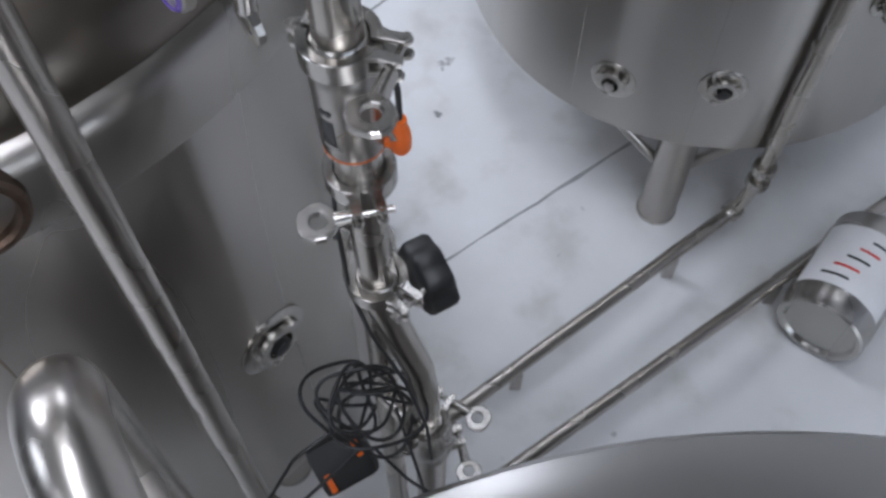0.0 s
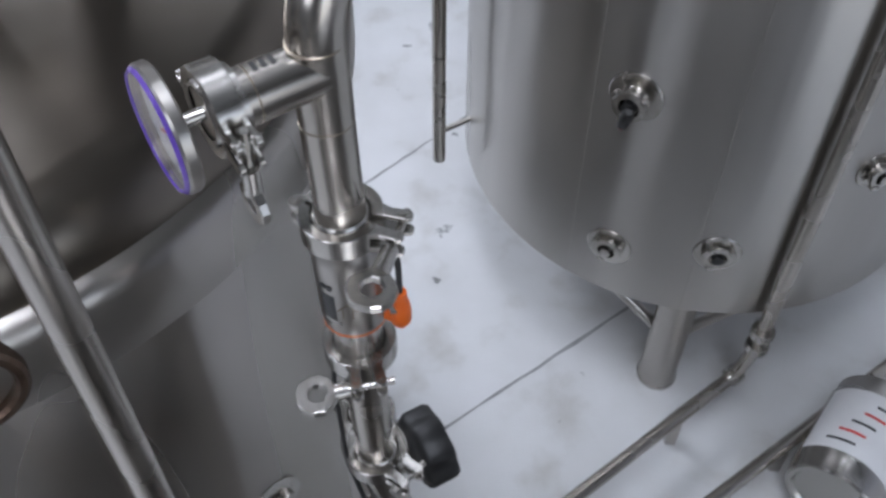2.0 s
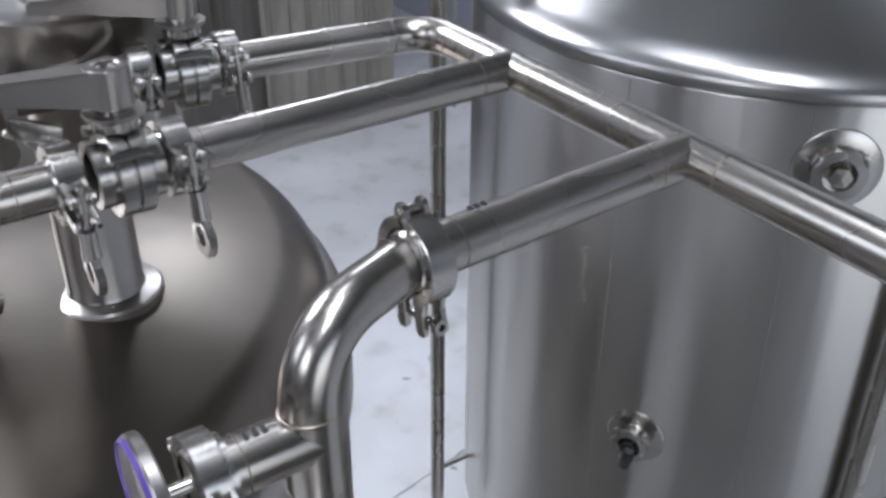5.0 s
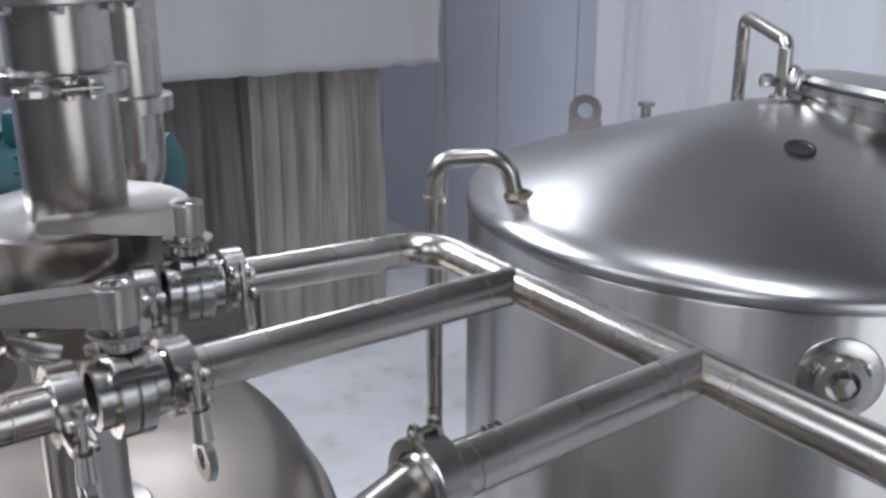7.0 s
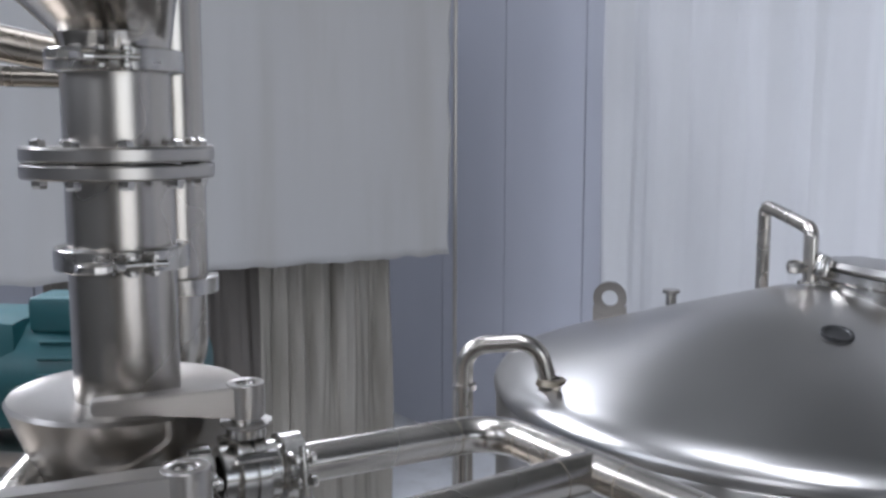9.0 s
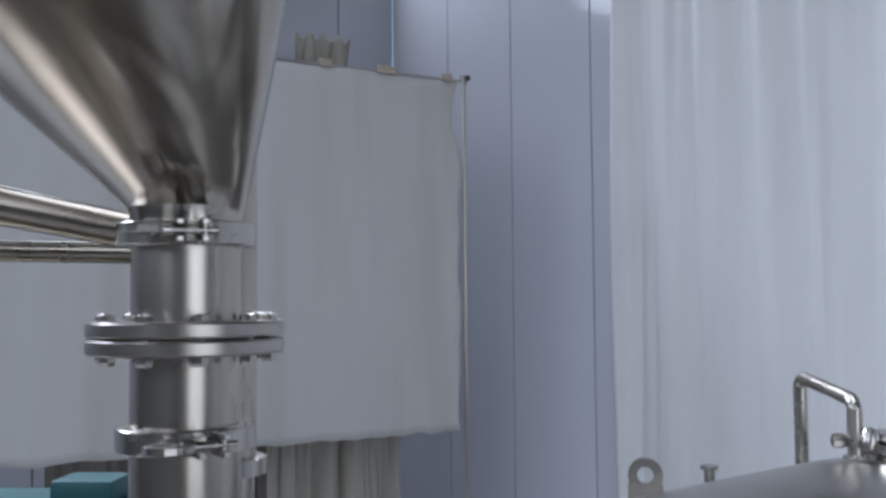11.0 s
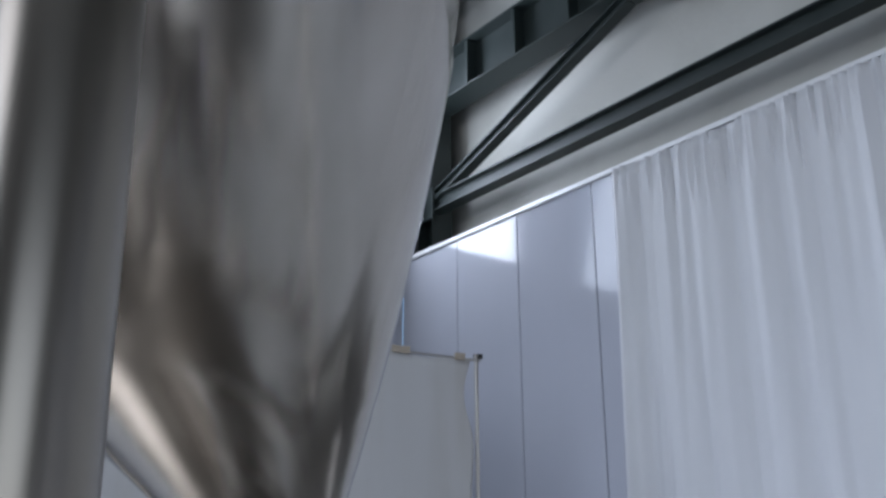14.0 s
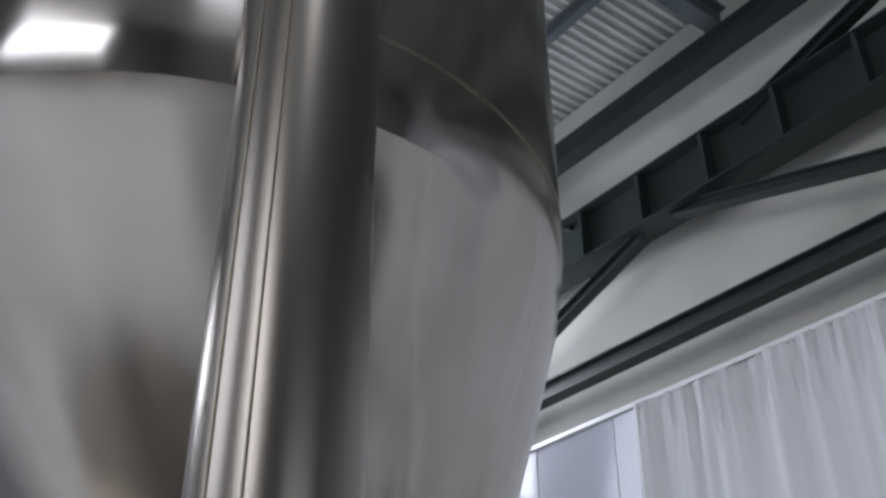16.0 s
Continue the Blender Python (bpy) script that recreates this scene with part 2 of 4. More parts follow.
def turned(profile, m=Matrix(), seg=48, arc=(0, 360), bm=None):
    """A profile of (radius, height) turned about z."""
    bm = bm or bmesh.new()
    a0, a1 = radians(arc[0]), radians(arc[1])
    full = arc[1] - arc[0] >= 360
    count = seg if full else seg + 1
    rings = []
    for k in range(count):
        a = a0 + (a1 - a0) * k / seg
        rings.append([bm.verts.new(m @ Vector((r * math.cos(a), r * math.sin(a), z))) for r, z in profile])
    for k in range(seg):
        A, B = rings[k], rings[(k + 1) % count]
        for i in range(len(profile) - 1):
            if profile[i][0] < 1e-6 and profile[i + 1][0] < 1e-6:
                continue
            bm.faces.new((A[i], B[i], B[i + 1], A[i + 1]))
    if not full:
        for R in (rings[0], rings[-1]):
            bm.faces.new(R)
    bmesh.ops.remove_doubles(bm, verts=bm.verts, dist=1e-6)
    return bm


def toward(at, way, spin=0.0):
    """A pose at a place whose z axis points along way."""
    q = Vector(way).normalized().to_track_quat("Z", "Y").to_matrix().to_4x4()
    return Matrix.Translation(at) @ q @ Matrix.Rotation(radians(spin), 4, "Z")


def route(points, bend):
    """A line through the points with its corners rounded to the bend radius."""
    pts = [Vector(p) for p in points]
    out = [pts[0]]
    for i in range(1, len(pts) - 1):
        p, a, b = pts[i], (pts[i - 1] - pts[i]), (pts[i + 1] - pts[i])
        la, lb = a.length, b.length
        a, b = a / la, b / lb
        half = a.angle(b) / 2
        d = min(bend / math.tan(half), la * 0.49, lb * 0.49)
        r = d * math.tan(half)
        c = p + (a + b).normalized() * (r / math.sin(half))
        s, e = p + a * d - c, p + b * d - c
        n = 10
        for k in range(n + 1):
            v = s.normalized().slerp(e.normalized(), k / n) * r
            out.append(c + v)
    out.append(pts[-1])
    return out


def tube(points, r, seg=20, bm=None, caps=True, hollow=0.0):
    """A round tube along a line of points."""
    bm = bm or bmesh.new()
    pts = [Vector(p) for p in points]
    t0 = (pts[1] - pts[0]).normalized()
    nrm = t0.orthogonal().normalized()
    rings = []
    for i, p in enumerate(pts):
        if 0 < i < len(pts) - 1:
            t = ((pts[i + 1] - p).normalized() + (p - pts[i - 1]).normalized()).normalized()
        else:
            t = (pts[i] - pts[i - 1]).normalized() if i else t0
        nrm = (nrm - t * nrm.dot(t)).normalized()
        b = t.cross(nrm)
        rad = r(i / (len(pts) - 1)) if callable(r) else r
        rings.append([bm.verts.new(p + (nrm * math.cos(2 * math.pi * k / seg) + b * math.sin(2 * math.pi * k / seg)) * rad) for k in range(seg)])
    for A, B in zip(rings, rings[1:]):
        for k in range(seg):
            bm.faces.new((A[k], A[(k + 1) % seg], B[(k + 1) % seg], B[k]))
    if caps:
        bm.faces.new(rings[0][::-1])
        bm.faces.new(rings[-1])
    return bm


def bead(at, way, r, w=0.0010, proud=0.00015):
    """A weld bead round a pipe."""
    return turned([(r - 0.001, -w), (r + proud, -w * 0.5), (r + proud, w * 0.5), (r - 0.001, w)], toward(at, way), 32)


def extruded(outline, depth, m=Matrix(), bm=None, bevel=0.0):
    bm = bm or bmesh.new()
    v = [bm.verts.new(m @ Vector((x, y, -depth / 2))) for x, y in outline]
    f = bm.faces.new(v)
    g = bmesh.ops.extrude_face_region(bm, geom=[f])
    up = (m.to_3x3() @ Vector((0, 0, depth)))
    bmesh.ops.translate(bm, verts=[x for x in g["geom"] if isinstance(x, bmesh.types.BMVert)], vec=up)
    return bm


# ---- hall ----
def wall(name, u0, u1, v0, v1, z0, z1, material, label, holes=()):
    """A straight wall in hall measures, along u or v, with openings (start, end, bottom, top) cut through."""
    bm = bmesh.new()
    lengthwise = abs(u1 - u0) > abs(v1 - v0)
    a0, a1 = (u0, u1) if lengthwise else (v0, v1)
    cuts = sorted({a0, a1, *[h[0] for h in holes], *[h[1] for h in holes]})
    for s, e in zip(cuts, cuts[1:]):
        spans = [(z0, z1)]
        for h in holes:
            if h[0] <= s + 1e-6 and h[1] >= e - 1e-6:
                spans = [x for lo, hi in spans for x in ((lo, h[2]), (h[3], hi)) if x[1] - x[0] > 1e-6]
        for lo, hi in spans:
            if lengthwise:
                c, size = (s + e) / 2, (e - s, abs(v1 - v0), hi - lo)
                box(bm, size, ROOM @ Matrix.Translation((c, (v0 + v1) / 2, (lo + hi) / 2)))
            else:
                c, size = (s + e) / 2, (abs(u1 - u0), e - s, hi - lo)
                box(bm, size, ROOM @ Matrix.Translation(((u0 + u1) / 2, c, (lo + hi) / 2)))
    return solid(name, bm, material, label, "wall", kind="structure", smooth=False)


bm = box(bmesh.new(), (LONG + 0.8, DEEP + 1.6, 0.2), ROOM @ Matrix.Translation((LONG / 2, -DEEP / 2 + 0.4, -0.1)))
floor = solid("floor", bm, FLOOR, "pale worn coated concrete floor with scuffs and stains", "floor", kind="structure", smooth=False)

wall("wall_upper", -0.3, LONG + 0.3, 0.60, 0.80, 0, ROOF, CONCRETE, "weathered bare concrete wall above the panels")
wall("wall_end", -0.32, -0.12, -DEEP - 0.2, 0.60, 5.12, ROOF, PLASTER, "grey upper end wall with high windows", [(-7.5, -4.3, 5.3, 7.3), (-3.2, -2.3, 5.35, 7.1), (-1.25, -0.73, 5.35, 7.1)])
wall("wall_side", -0.3, LONG + 0.3, -DEEP - 0.2, -DEEP, 0, ROOF, PLASTER, "plain grey side wall with large windows", [(1.8, 5.4, 4.3, 7.3), (7.7, 11.3, 4.3, 7.3)])
wall("wall_gate", LONG, LONG + 0.2, -DEEP, 0.6, 0, ROOF, PLASTER, "plain grey wall with an open gateway", [(-7.1, -2.1, 0.0, 4.9)])

bm = bmesh.new()
n = int((LONG + 0.8) / 0.1)
prof = []
for k in range(n + 1):
    u = -0.4 + k * 0.1
    prof += [(u, ROOF), (u + 0.03, ROOF), (u + 0.045, ROOF + 0.035), (u + 0.085, ROOF + 0.035)]
row0 = [bm.verts.new(hall(u, -DEEP - 0.2, z)) for u, z in prof]
row1 = [bm.verts.new(hall(u, 0.8, z)) for u, z in prof]
for i in range(len(prof) - 1):
    bm.faces.new((row0[i], row0[i + 1], row1[i + 1], row1[i]))
ceiling = solid("ceiling", bm, ROOFING, "pale ribbed metal roof sheeting", "ceiling", kind="structure", smooth=False)

# panel walls: boards with sealed joints, each panel an object of its own
TOP = 5.1


def panel_wall(name, spans, alongwall, label):
    w = thing(name, hall(0, 0, 0), label, "wall", kind="structure")
    for a, b in spans:
        g = 0.005
        bm = bmesh.new()
        if alongwall:
            box(bm, (b - a - 2 * g, 0.08, TOP), ROOM @ Matrix.Translation(((a + b) / 2, 0.04, TOP / 2)), 0.003)
        else:
            box(bm, (0.08, b - a - 2 * g, TOP), ROOM @ Matrix.Translation((-0.04, (a + b) / 2, TOP / 2)), 0.003)
        part("panel", bm, PANEL, w, smooth=False)
    lo, hi = spans[0][0], spans[-1][1]
    bm = bmesh.new()
    if alongwall:
        box(bm, (hi - lo, 0.06, TOP - 0.01), ROOM @ Matrix.Translation(((lo + hi) / 2, 0.046, TOP / 2 - 0.005)))
    else:
        box(bm, (0.06, hi - lo, TOP - 0.01), ROOM @ Matrix.Translation((-0.046, (lo + hi) / 2, TOP / 2 - 0.005)))
    part("joint_seal", bm, PANEL_EDGE, w, "dark seal in the panel joints")
    bm = bmesh.new()
    if alongwall:
        box(bm, (hi - lo, 0.12, 0.035), ROOM @ Matrix.Translation(((lo + hi) / 2, 0.04, TOP + 0.018)), 0.004)
    else:
        box(bm, (0.12, hi - lo, 0.035), ROOM @ Matrix.Translation((-0.04, (lo + hi) / 2, TOP + 0.018)), 0.004)
    part("cap_trim", bm, TRIM, w, "white metal capping strip")
    return w


edges = [0, 0.767, 1.511, 2.301] + [2.301 + 0.77 * k for k in range(1, 17)]
panel_wall("wall_panel_long", list(zip(edges, edges[1:])), True, "glossy pale blue-grey insulated panel wall")
edges = [-0.53 - 0.77 * k for k in range(13, -1, -1)] + [0]
panel_wall("wall_panel_end", list(zip(edges, edges[1:])), False, "glossy pale blue-grey insulated panel end wall")

# ribbed sheet beside the high window
bm = bmesh.new()
prof = []
for k in range(10):
    v = -0.72 + k * 0.07
    prof += [(v, 0.0), (v + 0.03, 0.0), (v + 0.037, 0.02), (v + 0.063, 0.02)]
lowv = [bm.verts.new(hall(-0.09 + d, v, 5.14)) for v, d in prof]
upv = [bm.verts.new(hall(-0.09 + d, v, 7.3)) for v, d in prof]
for i in range(len(prof) - 1):
    bm.faces.new((lowv[i], lowv[i + 1], upv[i + 1], upv[i]))
solid("ribbed_cladding", bm, ROOFING, "pale ribbed metal cladding beside the high window", "cladding", kind="structure", smooth=False)


def section(p, q, w, h, material, name, parent, label="", up=Vector((0, 0, 1)), flange=0.014):
    """An I section between two places."""
    p, q = Vector(p), Vector(q)
    x = (q - p).normalized()
    y = up.cross(x).normalized()
    z = x.cross(y)
    m = Matrix((( x.x, y.x, z.x, (p.x + q.x) / 2), (x.y, y.y, z.y, (p.y + q.y) / 2), (x.z, y.z, z.z, (p.z + q.z) / 2), (0, 0, 0, 1)))
    L = (q - p).length
    f, a, b = flange / 2, w / 2, h / 2
    outline = [(-a, -b), (a, -b), (a, -b + flange), (f, -b + flange), (f, b - flange), (a, b - flange), (a, b), (-a, b), (-a, b - flange), (-f, b - flange), (-f, -b + flange), (-a, -b + flange)]
    bm = extruded(outline, L, m @ Matrix(((0, 0, 1, 0), (1, 0, 0, 0), (0, 1, 0, 0), (0, 0, 0, 1))))
    return part(name, bm, material, parent, label, smooth=False)


truss = thing("roof_truss", hall(4.5, 0.25, 5.6), "dark green painted steel roof truss along the concrete wall", "truss")
D = 0.25
section(hall(-0.25, D, 5.66), hall(12, D, 5.66), 0.13, 0.15, GIRDER, "bottom_chord", truss)
section(hall(-0.25, D, 6.80), hall(12, D, 6.80), 0.26, 0.47, GIRDER, "top_chord", truss, "deep girder with web stiffeners")
section(hall(-0.25, D, 7.80), hall(12, D, 7.80), 0.16, 0.20, GIRDER, "upper_chord", truss)
for a, b in (((-0.05, 5.66), (2.56, 6.55)), ((2.9, 6.60), (5.9, 5.68)), ((3.58, 7.0), (6.0, 7.7)), ((6.4, 5.66), (9.2, 6.55)), ((1.85, 7.02), (0.5, 7.68))):
    section(hall(a[0], D, a[1]), hall(b[0], D, b[1]), 0.10, 0.10, GIRDER, "brace", truss)
for k in range(19):
    u = 0.12 + 0.635 * k
    for s in (-1, 1):
        bm = box(bmesh.new(), (0.035, 0.11, 0.43), ROOM @ Matrix.Translation((u, D + s * 0.066, 6.80)))
        part("stiffener", bm, GIRDER, truss, smooth=False)
bm = box(bmesh.new(), (0.35, 0.02, 0.30), ROOM @ Matrix.Translation((0.02, D - 0.07, 5.66)), 0.004)
part("gusset_plate", bm, GIRDER, truss, smooth=False)

col = thing("steel_column", hall(-0.02, 0.3, 0), "dark painted steel column in the hall corner", "column")
section(hall(0.02, 0.33, 0), hall(0.02, 0.33, ROOF), 0.22, 0.22, GIRDER, "shaft", col, up=ALONG)
frame_post = thing("window_frame_post", hall(-0.05, 0.06, TOP), "grey-blue painted steel post beside the cladding", "post")
section(hall(-0.03, -0.02, 5.14), hall(-0.03, -0.02, ROOF), 0.14, 0.14, RAFTER, "shaft", frame_post, up=ALONG)
section(hall(-0.03, -0.02, 6.15), hall(-0.03, -2.9, 7.5), 0.12, 0.12, RAFTER, "brace", frame_post)

for k, u in enumerate((0.9, 3.4, 5.9, 8.4, 10.9, 13.4)):
    r = thing("roof_rafter", hall(u, -DEEP / 2, 8.3), "grey-blue painted steel rafter under the roof", "rafter", "roof rafters")
    section(hall(u, 0.55, 8.30), hall(u, -DEEP, 8.30), 0.14, 0.26, RAFTER, "beam", r)
for k, v in enumerate((-0.35, -2.3, -4.3, -6.3)):
    r = thing("roof_purlin", hall(LONG / 2, v, 8.5), "grey-blue steel purlin under the roof", "purlin", "roof purlins")
    section(hall(0, v, 8.50), hall(LONG, v, 8.50), 0.08, 0.14, RAFTER, "beam", r)

# floor joints: saw cuts with dark filling
for a, b in (((-1.15, 0.446), (2.2, 3.32)), ((-1.6, 0.98), (0.35, 3.15))):
    a, b = Vector((*a, 0.0015)), Vector((*b, 0.0015))
    d = (b - a)
    bm = bmesh.new()
    s = d.normalized().cross(Vector((0, 0, 1)))
    pts, k = [], 60
    L, Rr = [], []
    for i in range(k + 1):
        p = a + d * i / k + s * noise.noise(Vector((i * 0.7, a.x, 0))) * 0.006
        w = max(0.0015, 0.0042 + 0.005 * noise.noise(Vector((i * 1.3, 5, a.y))))
        L.append(bm.verts.new(p + s * w))
        Rr.append(bm.verts.new(p - s * w))
    for i in range(k):
        bm.faces.new((L[i], L[i + 1], Rr[i + 1], Rr[i]))
    solid("trim_floor_joint", bm, JOINT, "dark dirty joint line in the floor", "floor joint", kind="structure")


# ---- cloths ----
def cloth(p, q, top, low, folds, amp, material, name, label, hem=0.0, sag=0.0, seed=3, nx=160, nz=40, gather=0.0, edge=0.0):
    """A hanging cloth between two ground places, with its folds."""
    p, q = Vector((*p, 0)), Vector((*q, 0))
    x = (q - p)
    L = x.length
    x = x / L
    nrm = Vector((x.y, -x.x, 0))
    bm = bmesh.new()
    grid = []
    for i in range(nx + 1):
        col = []
        s = i / nx
        for j in range(nz + 1):
            h = j / nz
            f = noise.noise(Vector((s * folds + 0.3 * noise.noise(Vector((s * folds * 0.5, h * 1.2, seed))), h * 0.8, seed)))
            f2 = noise.noise(Vector((s * folds * 3.1, h * 1.6 + 7, seed)))
            d = amp * (f + 0.35 * f2 * (1 - 0.6 * h)) * (0.45 + 0.55 * (1 - abs(2 * h - 0.9)))
            d += gather * noise.noise(Vector((s * folds * 9, h * 9, seed + 2))) * max(0, 1 - h * 9)
            z = top - sag * math.sin(math.pi * s * 4) ** 2 * (1 - h) - (top - low) * h + hem * f2 * h
            side = edge * noise.noise(Vector((h * 5, seed, 1))) * (s > 0.97) * (s - 0.97) / 0.03
            col.append(bm.verts.new(p + x * (L * s + side) + nrm * d + Vector((0, 0, z))))
        grid.append(col)
    for i in range(nx):
        for j in range(nz):
            bm.faces.new((grid[i][j], grid[i + 1][j], grid[i + 1][j + 1], grid[i][j + 1]))
    ob = solid(name, bm, material, label, "curtain")
    th = ob.modifiers.new("thick", "SOLIDIFY")
    th.thickness = 0.003
    return ob


c0, c1 = hall(2.56, -0.06, 0), hall(8.6, -0.06, 0)
cloth(c0.xy, c1.xy, 5.085, 0.02, 30, 0.105, CLOTH, "wall_curtain", "long white cloth curtain hung along the panel wall", sag=0.015, gather=0.05, nx=320, nz=60)
cloth((-2.6, 4.437), (-0.300, 5.951), 3.76, 1.66, 7, 0.022, SHEET, "hanging_sheet", "white stained sheet clipped to a line, with a ragged edge", hem=0.02, sag=0.01, seed=9, edge=0.08)
cloth((-1.36, 5.46), (-0.66, 5.915), 1.9, 0.04, 10, 0.13, DRAPE, "hanging_drape", "cream drape in vertical folds behind the white sheet", seed=5, nx=90)
cloth((-2.35, 4.92), (-1.33, 5.585), 1.9, 0.04, 12, 0.09, TAUPE, "hanging_drape", "dull taupe drape hanging behind the white sheet", seed=14, nx=110)
cloth((-1.22, 5.60), (-0.93, 5.80), 4.0, 3.68, 3, 0.13, DRAPE, "draped_cloth_end", "crumpled cream cloth end thrown over the line", seed=21, nx=40, nz=20, sag=0.04, hem=0.05)

pole = thing("sheet_pole", (-0.262, 5.98, 0), "thin steel pole holding the white sheet", "pole")
part("post", tube([(-0.262, 5.98, 0), (-0.262, 5.98, 3.80)], 0.013, 10), STEEL, pole)
part("cross_wire", tube([(-2.7, 4.38, 3.765), (-0.24, 5.995, 3.765)], 0.008, 8), STEEL, pole)
part("end_cap", box(bmesh.new(), (0.06, 0.03, 0.03), Matrix.Translation((-0.25, 5.99, 3.79)), 0.006), BLACK, pole)
for k, (x, y) in enumerate(((-0.36, 5.905), (-0.68, 5.695), (-0.72, 5.67), (-1.02, 5.475), (-1.5, 5.16))):
    cl = thing("sheet_clip", (x, y, 3.76), "small grey spring clip on the sheet's top edge", "clip", "sheet clips")
    for s in (-1, 1):
        part("jaw", box(bmesh.new(), (0.07, 0.012, 0.045), Matrix.Translation((x, y, 3.775)) @ pose(0, 0, 0, 18 * s, 0, 33), 0.003), TIMBER, cl)


# ---- tanks ----
def port(parent, c, r, angle, z, size, label, dark=False, stub=0.02, plate=2.1):
    """A welded socket on a tank's shell, with its ring, ferrule and cap."""
    a = radians(angle)
    n = Vector((math.cos(a), math.sin(a), 0))
    m = toward(Vector((c[0], c[1], z)) + n * (r - 0.004), n)
    p = part("port", turned([(0, 0), (size * plate, 0), (size * plate, 0.006), (size * (plate - 0.08), 0.008), (size * 1.05, 0.010), (size, 0.014), (size, stub), (size * 1.3, stub + 0.004), (size * 1.3, stub + 0.012), (size * 0.8, stub + 0.013), (size * 0.8, stub * 0.5), (0, stub * 0.5)], m, 36), CAST, parent, label)
    part("nut", turned([(size * 0.3, stub * 0.5), (size * 0.55, stub * 0.55), (size * 0.55, stub + 0.02), (0, stub + 0.022)], m, 6), BLACK if dark else CAST, p, smooth=False)
    for s in (0.6, 2.6, 4.4):
        part("lug", box(bmesh.new(), (0.012, 0.02, 0.018), m @ Matrix.Rotation(s, 4, "Z") @ Matrix.Translation((size * 1.35, 0, stub + 0.006)), 0.003), CAST, p)
    return p


def leg(parent, x, y, top, brace_to):
    l = part("leg", turned([(0, 0.012), (0.056, 0.012), (0.056, 0.02), (0.053, 0.03), (0.053, top), (0, top)], Matrix.Translation((x, y, 0)), 32), STEEL, parent)
    part("foot", turned([(0, 0), (0.058, 0), (0.058, 0.014), (0, 0.014)], Matrix.Translation((x, y, 0)), 32), CAST, l)
    for b in brace_to:
        part("brace", tube([Vector((x, y, 0.19)), b], 0.016, 14), STEEL, l)


# round vessel with ports and a shallow conical lid
T2, R2 = Vector((0.674, 2.263, 0)), 0.683
tank = thing("storage_tank", T2, "tall satin stainless steel tank with conical lid on three legs", "tank")
part("shell", turned([(0, 0.42), (R2 - 0.03, 0.395), (R2 - 0.006, 0.397), (R2, 0.405), (R2, 1.842), (R2 - 0.002, 1.846)], Matrix.Translation(T2), 128), STEEL_TANK, tank)
part("lid", turned([(R2 - 0.002, 1.846), (R2 + 0.004, 1.850), (R2 + 0.005, 1.862), (R2 - 0.003, 1.878), (R2 - 0.022, 1.893), (R2 - 0.06, 1.908), (0.40, 1.978), (0.22, 2.034), (0.06, 2.080), (0, 2.084)], Matrix.Translation(T2), 128), STEEL_DOME, tank, "softly polished conical lid with rolled edge")
for k, az in enumerate((-97, 23, 143)):
    a = radians(az)
    x, y = T2.x + math.cos(a) * 0.62, T2.y + math.sin(a) * 0.62
    leg(tank, x, y, 0.42, [Vector((x + math.cos(a + s * 1.57) * 0.24 - math.cos(a) * 0.05, y + math.sin(a + s * 1.57) * 0.24 - math.sin(a) * 0.05, 0.40)) for s in (-1, 1)])
port(tank, T2, R2, -115.2, 0.573, 0.028, "steel sample port", False, 0.012)
port(tank, T2, R2, -93.5, 0.642, 0.028, "steel drain port", True, 0.012)
port(tank, T2, R2, -115.8, 1.064, 0.030, "steel port with a black valve grip", True, 0.035)
port(tank, T2, R2, -67.7, 0.90, 0.024, "steel thermowell port")
port(tank, T2, R2, -93.1, 1.733, 0.036, "wide steel port below the lid")
a = radians(-115.8)
hold = T2 + Vector((math.cos(a), math.sin(a), 0)) * (R2 + 0.05) + Vector((0, 0, 1.04))
part("valve_grip", turned([(0, -0.03), (0.012, -0.028), (0.015, 0.01), (0.01, 0.03), (0, 0.03)], toward(hold, (0.1, -0.3, 1)), 14), BLACK, tank, "black plastic valve grip")
part("grip_tip", turned([(0, -0.036), (0.008, -0.036), (0.01, -0.03), (0, -0.03)], toward(hold, (0.1, -0.3, 1)), 12), REDINK, tank, "red grip tip")
for az in (-81.6, -97.5, -124, 10, 130):
    a = radians(az)
    n = Vector((math.cos(a), math.sin(a), 0))
    part("seam", tube([T2 + n * (R2 - 0.0005) + Vector((0, 0, 0.41)), T2 + n * (R2 - 0.0005) + Vector((0, 0, 1.84))], 0.0013, 8), STEEL, tank)
# riser beside the seam
a = radians(-79.2)
n = Vector((math.cos(a), math.sin(a), 0))
foot = T2 + n * (R2 + 0.035)
riser = thing("tank_riser_pipe", foot, "thin steel pipe rising up the tank's side from the floor pipe", "pipe")
part("pipe", tube(route([(0.012, 0.885, 0.12), (0.80, 1.588, 0.12), (foot.x, foot.y, 0.30), (foot.x, foot.y, 1.75)], 0.05), 0.019, 18), PIPE, riser)
for z in (0.30, 0.36):
    part("union", turned([(0.018, -0.014), (0.030, -0.014), (0.032, -0.006), (0.032, 0.006), (0.030, 0.014), (0.018, 0.014)], Matrix.Translation((foot.x, foot.y, z)), 24), CAST, riser)
part("union", turned([(0.018, -0.016), (0.028, -0.016), (0.028, 0.016), (0.018, 0.016)], toward((0.79, 1.58, 0.12), (0.74, 0.67, 0)), 24), CAST, riser)
for z in (0.8, 1.5):
    part("standoff", box(bmesh.new(), (0.05, 0.02, 0.012), toward(T2 + n * (R2 + 0.012) + Vector((0, 0, z)), (0, 0, 1), -79), 0.002), STEEL, riser)
